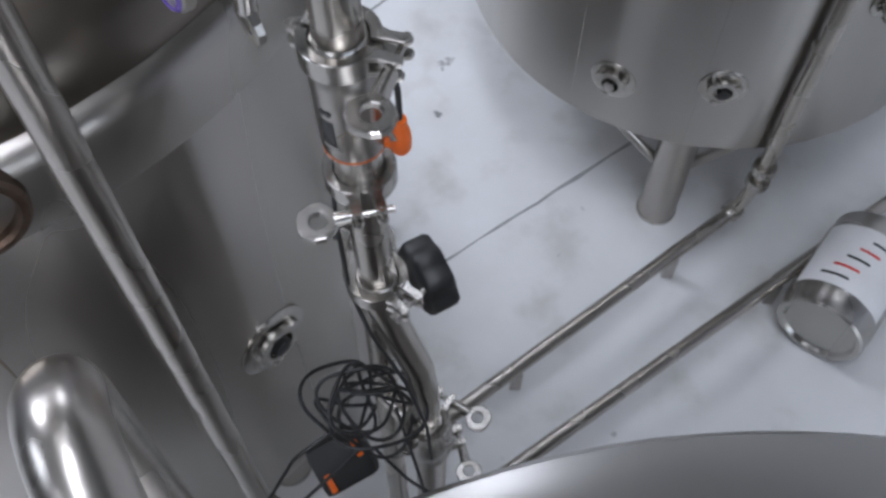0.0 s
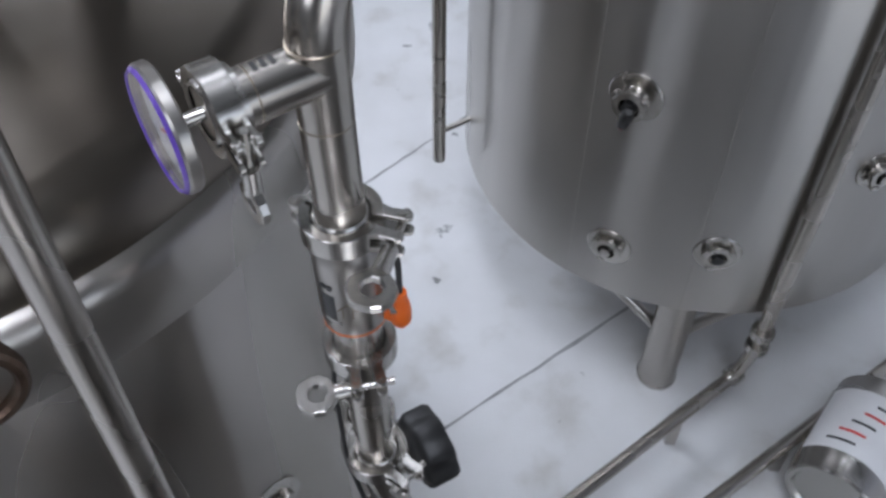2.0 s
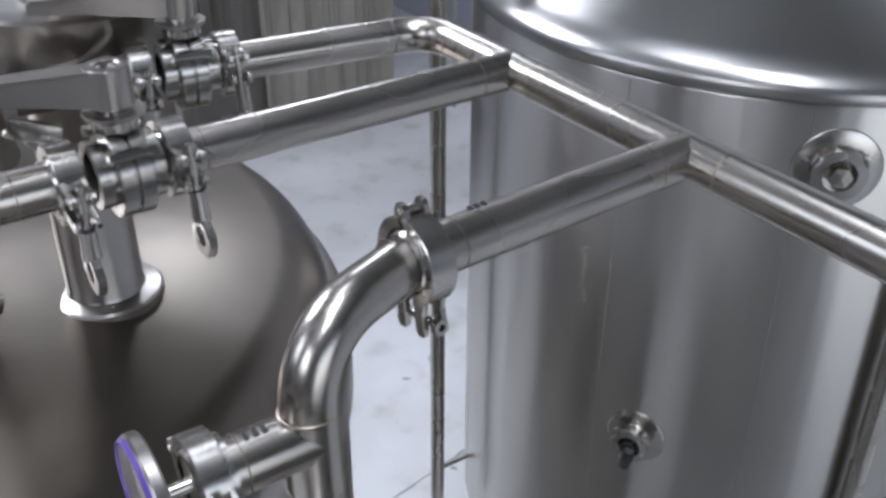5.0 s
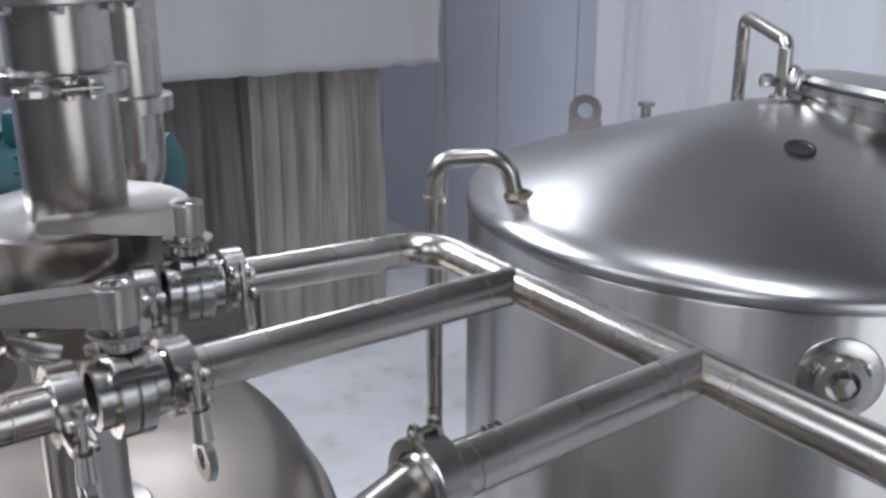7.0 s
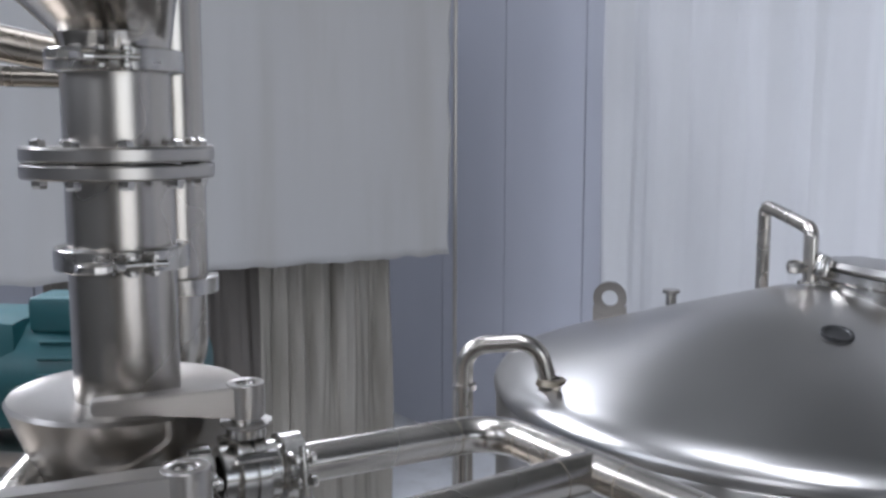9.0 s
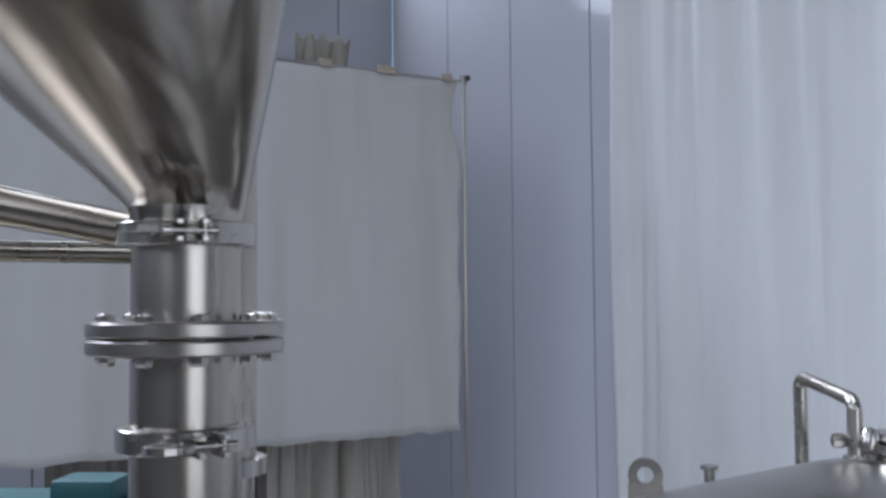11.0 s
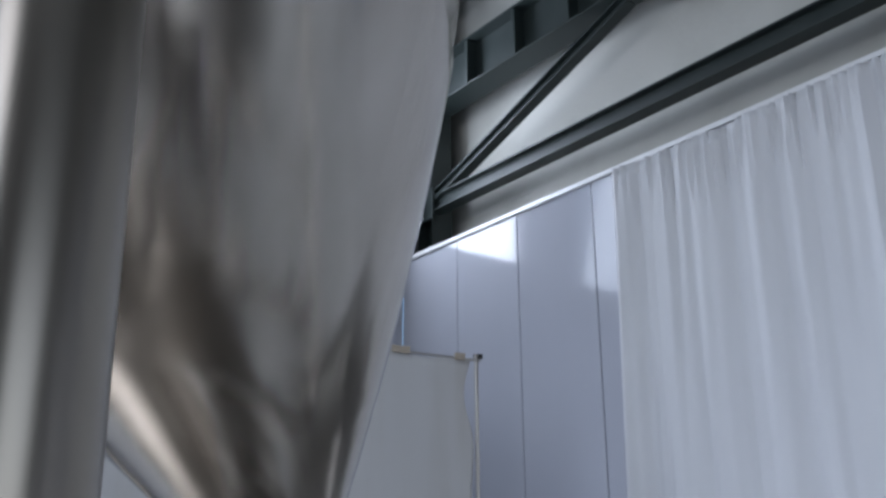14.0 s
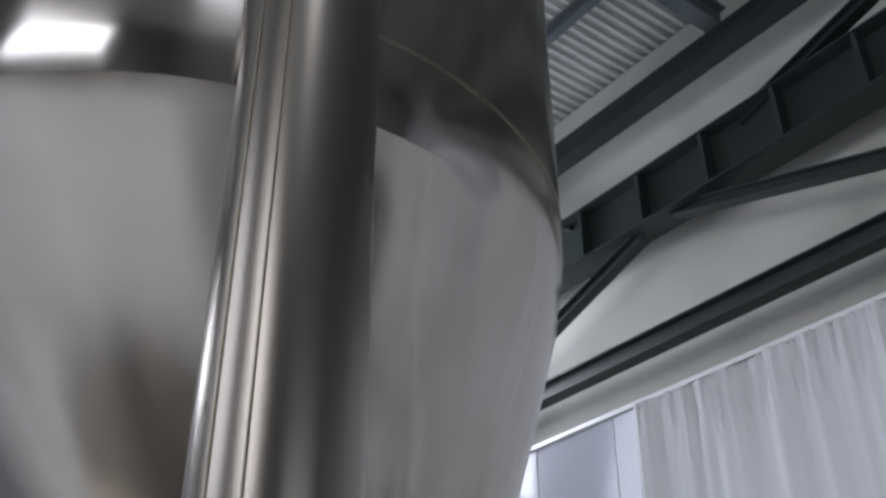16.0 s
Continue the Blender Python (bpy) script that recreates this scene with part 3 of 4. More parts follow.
for x in (0.2, 0.62):
    t = (x - 0.012) / 0.788
    y = 0.885 + 0.703 * t
    part("support", box(bmesh.new(), (0.03, 0.03, 0.105), Matrix.Translation((x, y, 0.0525)), 0.003), STEEL, riser)
floorpipe = thing("floor_pipe", (0.7, 1.2, 0.12), "thin steel pipe running low across the floor", "pipe")
part("pipe", tube([(-0.10, 0.538, 0.12), (1.9, 2.193, 0.12)], 0.019, 18), PIPE, floorpipe)
for t in (0.15, 0.5, 0.85):
    part("support", box(bmesh.new(), (0.03, 0.03, 0.105), Matrix.Translation((-0.10 + 2.0 * t, 0.538 + 1.655 * t, 0.0525)), 0.003), STEEL, floorpipe)

# pipe over the lid's edge
vent = thing("tank_vent_pipe", (-0.07, 2.06, 0.45), "slim steel pipe looping over the tank's lid edge", "pipe")
part("pipe", tube(route([(-0.075, 2.04, 0.46), (-0.075, 2.06, 1.985), (0.075, 2.045, 2.0), (0.108, 2.05, 1.87)], 0.05), 0.0185, 18), PIPE, vent)
part("ferrule", turned([(0.018, -0.006), (0.025, -0.006), (0.025, 0.006), (0.018, 0.006)], Matrix.Translation((-0.075, 2.059, 1.90)), 24), CAST, vent)
part("ferrule", turned([(0.018, -0.005), (0.034, -0.005), (0.030, 0.006), (0.018, 0.008)], Matrix.Translation((0.105, 2.05, 1.915)), 24), WELD, vent)
for z in (0.56, 1.3):
    part("standoff", tube([(-0.075, 2.045, z), (0.012, 2.11, z)], 0.008, 8), STEEL, vent)

# lifting eye, nipple, manway and davit on the lid
def lid_z(x, y):
    r = math.hypot(x - T2.x, y - T2.y)
    steps = ((0.0, 2.084), (0.06, 2.080), (0.623, 1.908))
    for (r0, z0), (r1, z1) in zip(steps, steps[1:]):
        if r <= r1:
            return z0 + (z1 - z0) * (r - r0) / (r1 - r0)
    return 1.905


lug = thing("lifting_eye", (0.285, 2.60, lid_z(0.285, 2.60)), "flat steel lifting eye welded on the tank lid", "lifting eye")
o = [(0.042 * math.cos(radians(t)), 0.052 + 0.042 * math.sin(radians(t))) for t in range(0, 181, 12)] + [(-0.042, -0.04), (0.042, -0.04)]
m = Matrix.Translation((0.285, 2.60, lid_z(0.285, 2.60))) @ pose(0, 0, 0, 90, 0, -12)
plate = turned([(0.021, -0.007), (0.043, -0.007), (0.043, 0.007), (0.021, 0.007), (0.021, -0.007)], m @ Matrix.Translation((0, 0.052, 0)), 36)
box(plate, (0.086, 0.062, 0.0138), m @ Matrix.Translation((0, 0.000, 0)))
part("plate", plate, STEEL, lug)
nip = thing("lid_nipple", (0.437, 2.57, lid_z(0.437, 2.57)), "short steel nipple on the tank lid", "pipe fitting")
part("neck", turned([(0.017, -0.03), (0.013, 0.0), (0.013, 0.03), (0.022, 0.034), (0.022, 0.042), (0, 0.042)], Matrix.Translation((0.437, 2.57, lid_z(0.437, 2.57))), 24), CAST, nip)
davit = thing("manway_davit", (0.69, 2.45, 2.05), "bent round-bar steel davit beside the manway", "davit")
part("bar", tube(route([(0.672, 2.60, 2.01), (0.676, 2.615, 2.236), (0.705, 2.33, 2.205), (0.700, 2.315, 2.00)], 0.025), 0.0165, 16), PIPE, davit)
part("collar", turned([(0.016, -0.012), (0.026, -0.012), (0.026, 0.012), (0.016, 0.012)], Matrix.Translation((0.701, 2.318, 2.075)), 20), CAST, davit)
part("knob", turned([(0, -0.02), (0.014, -0.016), (0.017, 0.0), (0.014, 0.016), (0, 0.02)], toward((0.665, 2.31, 2.12), (-1, 0.1, 0)), 8), CAST, davit)
part("knob_stem", tube([(0.665, 2.31, 2.12), (0.70, 2.315, 2.12)], 0.005, 8), CAST, davit)
man = thing("manway", (0.93, 2.36, 2.0), "round stainless manway with clamped lid on the tank top", "manway")
mm = Matrix.Translation((0.93, 2.36, 1.99)) @ pose(0, 0, 0, -3, 10, 0)
part("neck", turned([(0.205, -0.06), (0.205, 0.06), (0.222, 0.065), (0.222, 0.085), (0.19, 0.086)], mm, 48), CAST, man)
part("cover", turned([(0.215, 0.088), (0.222, 0.095), (0.215, 0.108), (0.12, 0.128), (0, 0.135)], mm, 48), STEEL_DOME, man)
for k in range(6):
    a = radians(60 * k + 15)
    part("clamp_nut", turned([(0, 0), (0.02, 0.0), (0.023, 0.02), (0.015, 0.045), (0, 0.05)], mm @ Matrix.Translation((0.232 * math.cos(a), 0.232 * math.sin(a), 0.07)), 12), CAST, man)
# closed shallow cup; black colour stands in for the shade inside the hole
part("sight_socket", turned([(0, 0.002), (0.023, 0.003), (0.026, 0.007), (0.031, 0.007), (0.033, 0.0), (0.033, -0.03)], Matrix.Translation((0.664, 2.02, lid_z(0.664, 2.02) + 0.002)) @ pose(0, 0, 0, 16, 0, 0), 28), BLACK, man, "shallow socket coloured black for the shade in its hole")

# large tank with the band round its shoulder
T1, R1 = Vector((-0.819, 1.104, 0)), 0.676
kettle = thing("brew_kettle", T1, "wide brushed stainless steel kettle with shoulder band and domed top", "tank")
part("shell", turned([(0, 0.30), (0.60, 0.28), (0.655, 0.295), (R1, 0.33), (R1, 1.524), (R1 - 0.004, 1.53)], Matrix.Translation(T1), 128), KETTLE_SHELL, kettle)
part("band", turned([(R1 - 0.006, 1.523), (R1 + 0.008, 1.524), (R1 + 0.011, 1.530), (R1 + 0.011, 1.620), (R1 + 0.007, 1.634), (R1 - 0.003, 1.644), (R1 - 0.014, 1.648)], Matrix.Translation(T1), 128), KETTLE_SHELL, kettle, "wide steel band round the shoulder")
dome = [(R1 - 0.014, 1.646)]
for k in range(13):
    a = radians(90 * k / 12 * 0.86)
    dome.append((R1 - 0.107 + 0.092 * math.cos(a), 1.652 + 0.092 * math.sin(a)))
dome += [(0.42, 1.775), (0.22, 1.80), (0, 1.81)]
# dome takes the steel with darkened reflections, shell and band the lighter one
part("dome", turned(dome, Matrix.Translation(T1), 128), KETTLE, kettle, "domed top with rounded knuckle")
for az in (-35, 85, 205):
    a = radians(az)
    leg(kettle, T1.x + math.cos(a) * 0.55, T1.y + math.sin(a) * 0.55, 0.31, [])
port(kettle, T1, R1, -34.7, 0.926, 0.034, "steel outlet port on a round backing plate", True, 0.010)
p = T1 + Vector((math.cos(radians(-57.5)), math.sin(radians(-57.5)), 0)) * R1
mring = toward((p.x, p.y, 1.60), (math.cos(radians(-57.5)), math.sin(radians(-57.5)), 0))
part("hatch_ring", turned([(0.052, -0.02), (0.052, 0.02), (0.056, 0.025), (0.064, 0.025), (0.068, 0.02), (0.068, -0.02)], mring, 40), TINT, kettle, "heat-tinted welded hatch ring")
part("hatch_cover", turned([(0, 0.004), (0.05, 0.004), (0.052, 0.0)], mring, 40), STEEL, kettle)
a = radians(-64)
n = Vector((math.cos(a), math.sin(a), 0))
part("seam", tube([T1 + n * (R1 - 0.0006) + Vector((0, 0, 0.34)), T1 + n * (R1 - 0.0006) + Vector((0, 0, 1.52))], 0.0022, 8), WELD, kettle)

def dome_neck(x, y, z, r, h, label, parent):
    m = Matrix.Translation((x, y, z))
    nk = part("neck", turned([(r * 1.5, -0.024), (r * 1.5, -0.004), (r * 1.44, -0.001), (r * 1.04, 0.002), (r, 0.006), (r, h), (r * 1.2, h + 0.003), (r * 1.2, h + 0.012), (0, h + 0.012)], m, 40), STEEL, parent, label)
    return nk


dome_neck(-0.425, 1.065, 1.782, 0.047, 0.21, "steel neck with a round backing plate", kettle)
dome_neck(-0.53, 0.93, 1.765, 0.026, 0.07, "short steel neck with wing nut", kettle)
part("wing_nut", box(bmesh.new(), (0.05, 0.012, 0.022), Matrix.Translation((-0.50, 0.915, 1.85)) @ pose(0, 0, 0, 0, 20, 40), 0.004), CAST, kettle)

# round vessel below the camera
front = thing("front_vessel", (0.45, -0.62, 0), "broad stainless vessel with a rolled rim below the platform", "tank")
RF = 0.99
part("shell", turned([(0, 0.3), (RF - 0.02, 0.28), (RF, 0.30), (RF, 1.53), (RF - 0.01, 1.55), (RF - 0.05, 1.567), (RF - 0.2, 1.60), (0, 1.68)], Matrix.Translation((0.451, -0.600, 0)), 128), STEEL_DOME, front)
for az in (90, 210, 330):
    a = radians(az)
    leg(front, 0.451 + 0.8 * math.cos(a), -0.619 + 0.8 * math.sin(a), 0.32, [])

# hopper with an oblique cone
hopper = thing("hopper_tank", (-0.463, 0.733, 2.9), "polished stainless hopper with slanted cone above a wide outlet pipe", "hopper")
bm = bmesh.new()
rings = []
B = Vector((-0.460, 0.686, 2.887))
stub = Vector((-0.3765, 1.02, 0))
levels = [(2.498, 0.0510, stub.xy), (2.512, 0.0515, stub.xy), (2.522, 0.054, stub.xy)]
for k in range(1, 20):
    f = k / 20
    levels.append((2.524 + 0.363 * f, 0.0535 + 0.221 * (f + 0.15 * f * (1 - f)), stub.xy.lerp(B.xy, f)))
for z, r in ((2.876, 0.2675), (2.888, 0.2722), (2.904, 0.2743), (2.925, 0.275), (3.0, 0.275), (4.2, 0.275)):
    levels.append((z, r, B.xy))
for z, r, c in levels:
    rings.append([bm.verts.new((c.x + r * math.cos(2 * math.pi * k / 96), c.y + r * math.sin(2 * math.pi * k / 96), z)) for k in range(96)])
for P, Q in zip(rings, rings[1:]):
    for k in range(96):
        bm.faces.new((P[k], P[(k + 1) % 96], Q[(k + 1) % 96], Q[k]))
bm.faces.new(rings[-1])
part("body", bm, HOPPER, hopper, "slanted cone and cylinder of the hopper")
part("ring_weld", turned([(0.272, -0.003), (0.2755, -0.0015), (0.2755, 0.0015), (0.272, 0.003)], Matrix.Translation((B.x, B.y, 2.935)), 96), WELD, hopper)


# ---- pipework ----
def tri_clamp(at, way, side, r, label, group="pipe clamps", long=0.055, scale=1.0, nut=True):
    """A hinged two-part pipe clamp with hinge, bolt and ring-shaped wing nut."""
    zax = Vector(way).normalized()
    xax = Vector(side)
    xax = (xax - zax * xax.dot(zax)).normalized()
    yax = zax.cross(xax)
    m = Matrix(((xax.x, yax.x, zax.x, at[0]), (xax.y, yax.y, zax.y, at[1]), (xax.z, yax.z, zax.z, at[2]), (0, 0, 0, 1)))
    t = thing("pipe_clamp", m, label, "pipe clamp", group)
    ro, k = r + 0.0095 * scale, scale
    prof = [(r + 0.0042 * k, -0.0090 * k), (ro + 0.0026 * k, -0.0104 * k), (ro + 0.0034 * k, -0.0096 * k), (ro + 0.0034 * k, 0.0096 * k), (ro + 0.0026 * k, 0.0104 * k), (r + 0.0042 * k, 0.0090 * k), (r + 0.0042 * k, -0.0090 * k)]
    part("band", turned(prof, m, 30, (10, 176)), CAST, t)
    part("band", turned(prof, m, 30, (184, 350)), CAST, t)
    part("ferrule", turned([(r - 0.001, -0.011 * k), (r + 0.0012 * k, -0.011 * k), (r + 0.003 * k, -0.0085 * k), (r + 0.0055 * k, -0.0035 * k), (r + 0.0055 * k, 0.0035 * k), (r + 0.003 * k, 0.0085 * k), (r + 0.0012 * k, 0.011 * k), (r - 0.001, 0.011 * k)], m, 40), CAST, t)
    hx = -(ro + 0.007 * k)
    part("hinge", turned([(0, -0.0115 * k), (0.0025 * k, -0.0115 * k), (0.0028 * k, -0.0105 * k), (0.0028 * k, 0.0105 * k), (0.0025 * k, 0.0115 * k), (0, 0.0115 * k)], m @ Matrix.Translation((hx, 0, 0)), 14), CAST, t)
    for s in (-1, 1):
        for z in (-0.0078, 0.0078):
            knuckle = extruded([(-0.008 * k, -0.001 * k), (-0.006 * k, 0.007 * k), (0.002 * k, 0.0055 * k), (0.006 * k, 0.002 * k), (0.006 * k, -0.003 * k)], 0.0042 * k, m @ Matrix.Translation((hx, 0, z * k)) @ Matrix.Diagonal((-1, s, 1, 1)))
            part("hinge_plate", knuckle, CAST, t, smooth=False)
    ex = ro + 0.010 * k
    for s in (-1, 1):
        for z in (-0.0075, 0.0075):
            ear = extruded([(-0.013 * k, 0.0045 * k), (0.010 * k, 0.0055 * k), (0.014 * k, 0.008 * k), (0.014 * k, 0.0135 * k), (0.010 * k, 0.0155 * k), (-0.004 * k, 0.0145 * k), (-0.014 * k, 0.0175 * k)], 0.005 * k, m @ Matrix.Translation((ex, 0, z * k)) @ Matrix.Diagonal((1, s, 1, 1)))
            bmesh.ops.bevel(ear, geom=list(ear.edges), offset=0.0008 * k, segments=1, affect="EDGES")
            part("ear", ear, CAST, t, smooth=False)
    bx0 = ex + 0.006 * k
    part("bolt", tube([m @ Vector((bx0, 0.022 * k, 0)), m @ Vector((bx0, -long * 0.6 * k, 0))], 0.0034 * k, 14), CAST, t)
    part("bolt_pin", tube([m @ Vector((bx0, 0.0105 * k, -0.0112 * k)), m @ Vector((bx0, 0.0105 * k, 0.0112 * k))], 0.0032 * k, 12), CAST, t)
    if not nut:
        part("hex_nut", turned([(0.003 * k, -0.0225 * k), (0.0062 * k, -0.0225 * k), (0.0062 * k, -0.0165 * k), (0.003 * k, -0.0165 * k)], m @ Matrix.Translation((bx0, 0, 0)) @ pose(0, 0, 0, -90, 0, 0), 6), CAST, t, smooth=False)
        return t
    c = m @ Matrix.Translation((bx0, -long * k, 0))
    outer = [(0.0060, 0.0165), (0.0135, 0.0105), (0.0185, 0.0040), (0.0180, -0.0060), (0.0125, -0.0150), (0.0060, -0.0180)]
    outer = outer + [(-x, y) for x, y in outer[::-1]]
    bm = bmesh.new()
    loops = []
    for z, grow, hole in ((-0.0036, 0.94, 0.0094), (-0.0029, 1.0, 0.0088), (0.0029, 1.0, 0.0088), (0.0036, 0.94, 0.0094)):
        rim = [bm.verts.new(c @ Vector((x * grow * k, y * grow * k, z * k))) for x, y in outer]
        eye = [bm.verts.new(c @ Vector((x * hole * k / math.hypot(x, y), y * hole * k / math.hypot(x, y), z * k))) for x, y in outer]
        loops.append((rim, eye))
    for i in range(12):
        j = (i + 1) % 12
        for P, Q in zip(loops, loops[1:]):
            bm.faces.new((P[0][i], P[0][j], Q[0][j], Q[0][i]))
            bm.faces.new((P[1][j], P[1][i], Q[1][i], Q[1][j]))
        bm.faces.new((loops[0][0][j], loops[0][0][i], loops[0][1][i], loops[0][1][j]))
        bm.faces.new((loops[-1][0][i], loops[-1][0][j], loops[-1][1][j], loops[-1][1][i]))
    w = part("wing_nut", bm, CAST, t, "flat wing nut with a round hole", smooth=False)
    part("nut_neck", turned([(0.0034 * k, 0), (0.0078 * k, 0), (0.0072 * k, 0.008 * k), (0.0066 * k, (long - 0.030) * k), (0.0034 * k, (long - 0.030) * k)], c @ Matrix.Translation((0, 0.0135 * k, 0)) @ pose(0, 0, 0, -90, 0, 0), 16), CAST, w)
    return t


RP = 0.019
V = Vector((0.0078, 0.514, 0))
DROP = Vector((-0.023, 0, 1))
ZM = 2.12
CL = Vector((0.019, 0.608, ZM + 0.002))
TEE2, TEE1 = Vector((0.222, 0.787, ZM)), Vector((0.079, 0.972, ZM))
ACROSS = (TEE2 - CL).normalized()
MAIN = (TEE1 - TEE2).normalized()
ACROSS2, ACROSS3 = Vector((0.780, 0.626, 0)).normalized(), Vector((0.855, 0.519, 0)).normalized()
BEND = TEE1 + MAIN * 0.146
UP = Vector((0, 0, 1))

manifold = thing("pipe_manifold", TEE1, "welded polished stainless pipe manifold with two branches", "pipework")
part("header", tube(route([TEE2 - MAIN * 1.6, BEND, BEND - ACROSS3 * 0.24], 0.048), RP, 28), PIPE, manifold)
part("branch", tube([TEE2, CL + ACROSS * 0.008], RP, 28), PIPE, manifold)
part("branch", tube([TEE1, TEE1 - ACROSS2 * 0.35], RP, 28), PIPE, manifold)
for at, way in ((TEE2 - ACROSS * 0.045, ACROSS), (TEE2 - MAIN * 0.045, MAIN), (TEE2 + MAIN * 0.05, MAIN), (TEE1 - ACROSS2 * 0.045, ACROSS2), (TEE1 + MAIN * 0.045, MAIN), (TEE1 - MAIN * 0.045, MAIN), (BEND - MAIN * 0.05, MAIN), (BEND - ACROSS3 * 0.05, ACROSS3), (CL + ACROSS * 0.03, ACROSS), (TEE1 - ACROSS2 * 0.325, ACROSS2)):
    part("weld_bead", bead(at, way, RP), WELD, manifold)
for at, way in ((CL + ACROSS * 0.05, ACROSS), (TEE1 - ACROSS2 * 0.30, ACROSS2)):
    for k in range(3):
        side = way.cross(UP).normalized()
        mk = Matrix.Translation(at + way * 0.006 * k + UP * (RP * 0.97) + side * (-0.005)) @ pose(0, 0, 0, 0, 0, math.degrees(math.atan2(way.y, way.x)))
        part("stamp_mark", box(bmesh.new(), (0.0032, 0.006, 0.0016), mk @ pose(0, 0, 0, 16, 0, 0)), INK, manifold, "dark stamped mark", smooth=False)

drop = thing("drop_pipe", V, "upright polished pipe with elbow and gauge branch", "pipework")
part("elbow", tube(route([CL - ACROSS * 0.008, (V + DROP * ZM) + (CL - (V + DROP * ZM)) * 0.02, V + DROP * 2.00, V + DROP * 1.91], 0.062), RP, 28), PIPE, drop)
BR = Vector((-0.79, -0.613, 0)).normalized()
TB = V + DROP * 2.048
part("gauge_branch", tube([TB, TB + BR * 0.078], RP, 28), PIPE, drop)
for at, way in ((V + DROP * 2.068, DROP), (V + DROP * 2.005, UP), (TB + BR * 0.048, BR), (CL - ACROSS * 0.02, ACROSS)):
    part("weld_bead", bead(at, way, RP), WELD, drop)
for k in range(3):
    mk = Matrix.Translation(TB + BR * (0.030 + 0.006 * k) + UP * (RP * 0.96)) @ pose(0, 0, 0, 0, 0, math.degrees(math.atan2(BR.y, BR.x)))
    part("stamp_mark", box(bmesh.new(), (0.003, 0.008, 0.0018), mk), INK, drop, "dark stamped mark", smooth=False)
tri_clamp(CL, ACROSS, (0.1, -0.1, -1), RP, "polished steel clamp joining elbow and branch pipe", long=0.03, nut=False)
tri_clamp(V + DROP * 1.904, DROP, (0.9, -0.22, 0), RP, "polished steel clamp above the flow sensor with wing nut")
tri_clamp(V + DROP * 1.744, DROP, (0.30, -1, 0), RP, "polished steel clamp below the flow sensor with wing nut", long=0.043)
tri_clamp(V + DROP * 1.548, DROP, (0.8, -0.6, 0), RP, "polished steel clamp at the spool's foot", long=0.03, nut=False)
tri_clamp(TB + BR * 0.070, BR, (0.48, -0.877, -0.1), RP, "polished steel clamp holding the dial gauge", scale=0.85)

gauge = thing("dial_thermometer", TB + BR * 0.10, "round dial gauge with violet rim and clear glass", "gauge")
GM = toward(TB + BR * 0.066, BR) @ Matrix.Translation((0, 0, -0.010))
part("plug", turned([(0, 0), (0.024, 0), (0.024, 0.005), (0.006, 0.007), (0.0045, 0.010), (0.0045, 0.042), (0, 0.042)], GM, 28), CAST, gauge)
part("case", turned([(0, 0.041), (0.040, 0.0415), (0.0415, 0.043), (0.0415, 0.049), (0.040, 0.051), (0.038, 0.050), (0.038, 0.0445), (0, 0.0445)], GM, 48), STEEL, gauge)
part("rim", turned([(0.0375, 0.0485), (0.0405, 0.0512), (0.0385, 0.0535), (0.0365, 0.0525)], GM, 48), VIOLET, gauge, "violet rim")
part("dial", turned([(0, 0.0448), (0.037, 0.0448)], GM, 48), DIAL, gauge, "pale dial face")
part("needle", box(bmesh.new(), (0.026, 0.0018, 0.0008), GM @ Matrix.Translation((0.008, 0.004, 0.047)) @ pose(0, 0, 0, 0, 0, 30)), REDINK, gauge, "red needle", smooth=False)
gl = part("glass", turned([(0, 0.0512), (0.0368, 0.0512), (0.0368, 0.0525), (0, 0.0525)], GM, 48), GLASS, gauge, "clear glass")
gl.visible_shadow = False

sensor = thing("flow_sensor", V + DROP * 1.80, "cylindrical steel flow sensor with dark display and orange ring", "flow sensor")
SN = toward(V + DROP * 1.83, DROP)
part("body", turned([(RP, 0.064), (0.0215, 0.064), (0.0262, 0.052), (0.0276, 0.044), (0.0276, -0.030), (0.0268, -0.037), (RP, -0.038)], SN, 48), STEEL, sensor)
part("seal_ring", turned([(0.024, -0.0405), (0.0270, -0.0400), (0.0270, -0.0380), (0.024, -0.0375)], SN, 48), GASKET, sensor, "orange seal ring")
part("neck", turned([(RP, -0.041), (0.0215, -0.0415), (0.0205, -0.050), (0.0205, -0.072), (0.0225, -0.078), (RP, -0.080)], SN, 40), CAST, sensor)
aim = SN.to_3x3().inverted() @ Vector((math.cos(radians(240)), math.sin(radians(240)), 0))
az = math.degrees(math.atan2(aim.y, aim.x))
part("display", turned([(0.0277, -0.018), (0.0281, -0.017), (0.0281, 0.012), (0.0277, 0.013)], SN, 10, (az - 14, az + 12)), INK, sensor, "small dark display")
part("display_rim", turned([(0.0277, -0.023), (0.0280, -0.0225), (0.0280, -0.0195), (0.0277, -0.019)], SN, 10, (az - 16, az + 20)), CAST, sensor)
for k in range(2):
    part("button", turned([(0, 0), (0.003, 0), (0.003, 0.0012), (0, 0.0014)], toward(V + DROP * (1.852) + Vector((math.cos(radians(233 + 12 * k)), math.sin(radians(233 + 12 * k)), 0)) * 0.0274, (math.cos(radians(233 + 12 * k)), math.sin(radians(233 + 12 * k)), 0)), 12), INK, sensor)
ma = toward(V + DROP * 1.826 + Vector((math.cos(radians(272)), math.sin(radians(272)), 0)) * 0.0277, (math.cos(radians(272)), math.sin(radians(272)), 0))
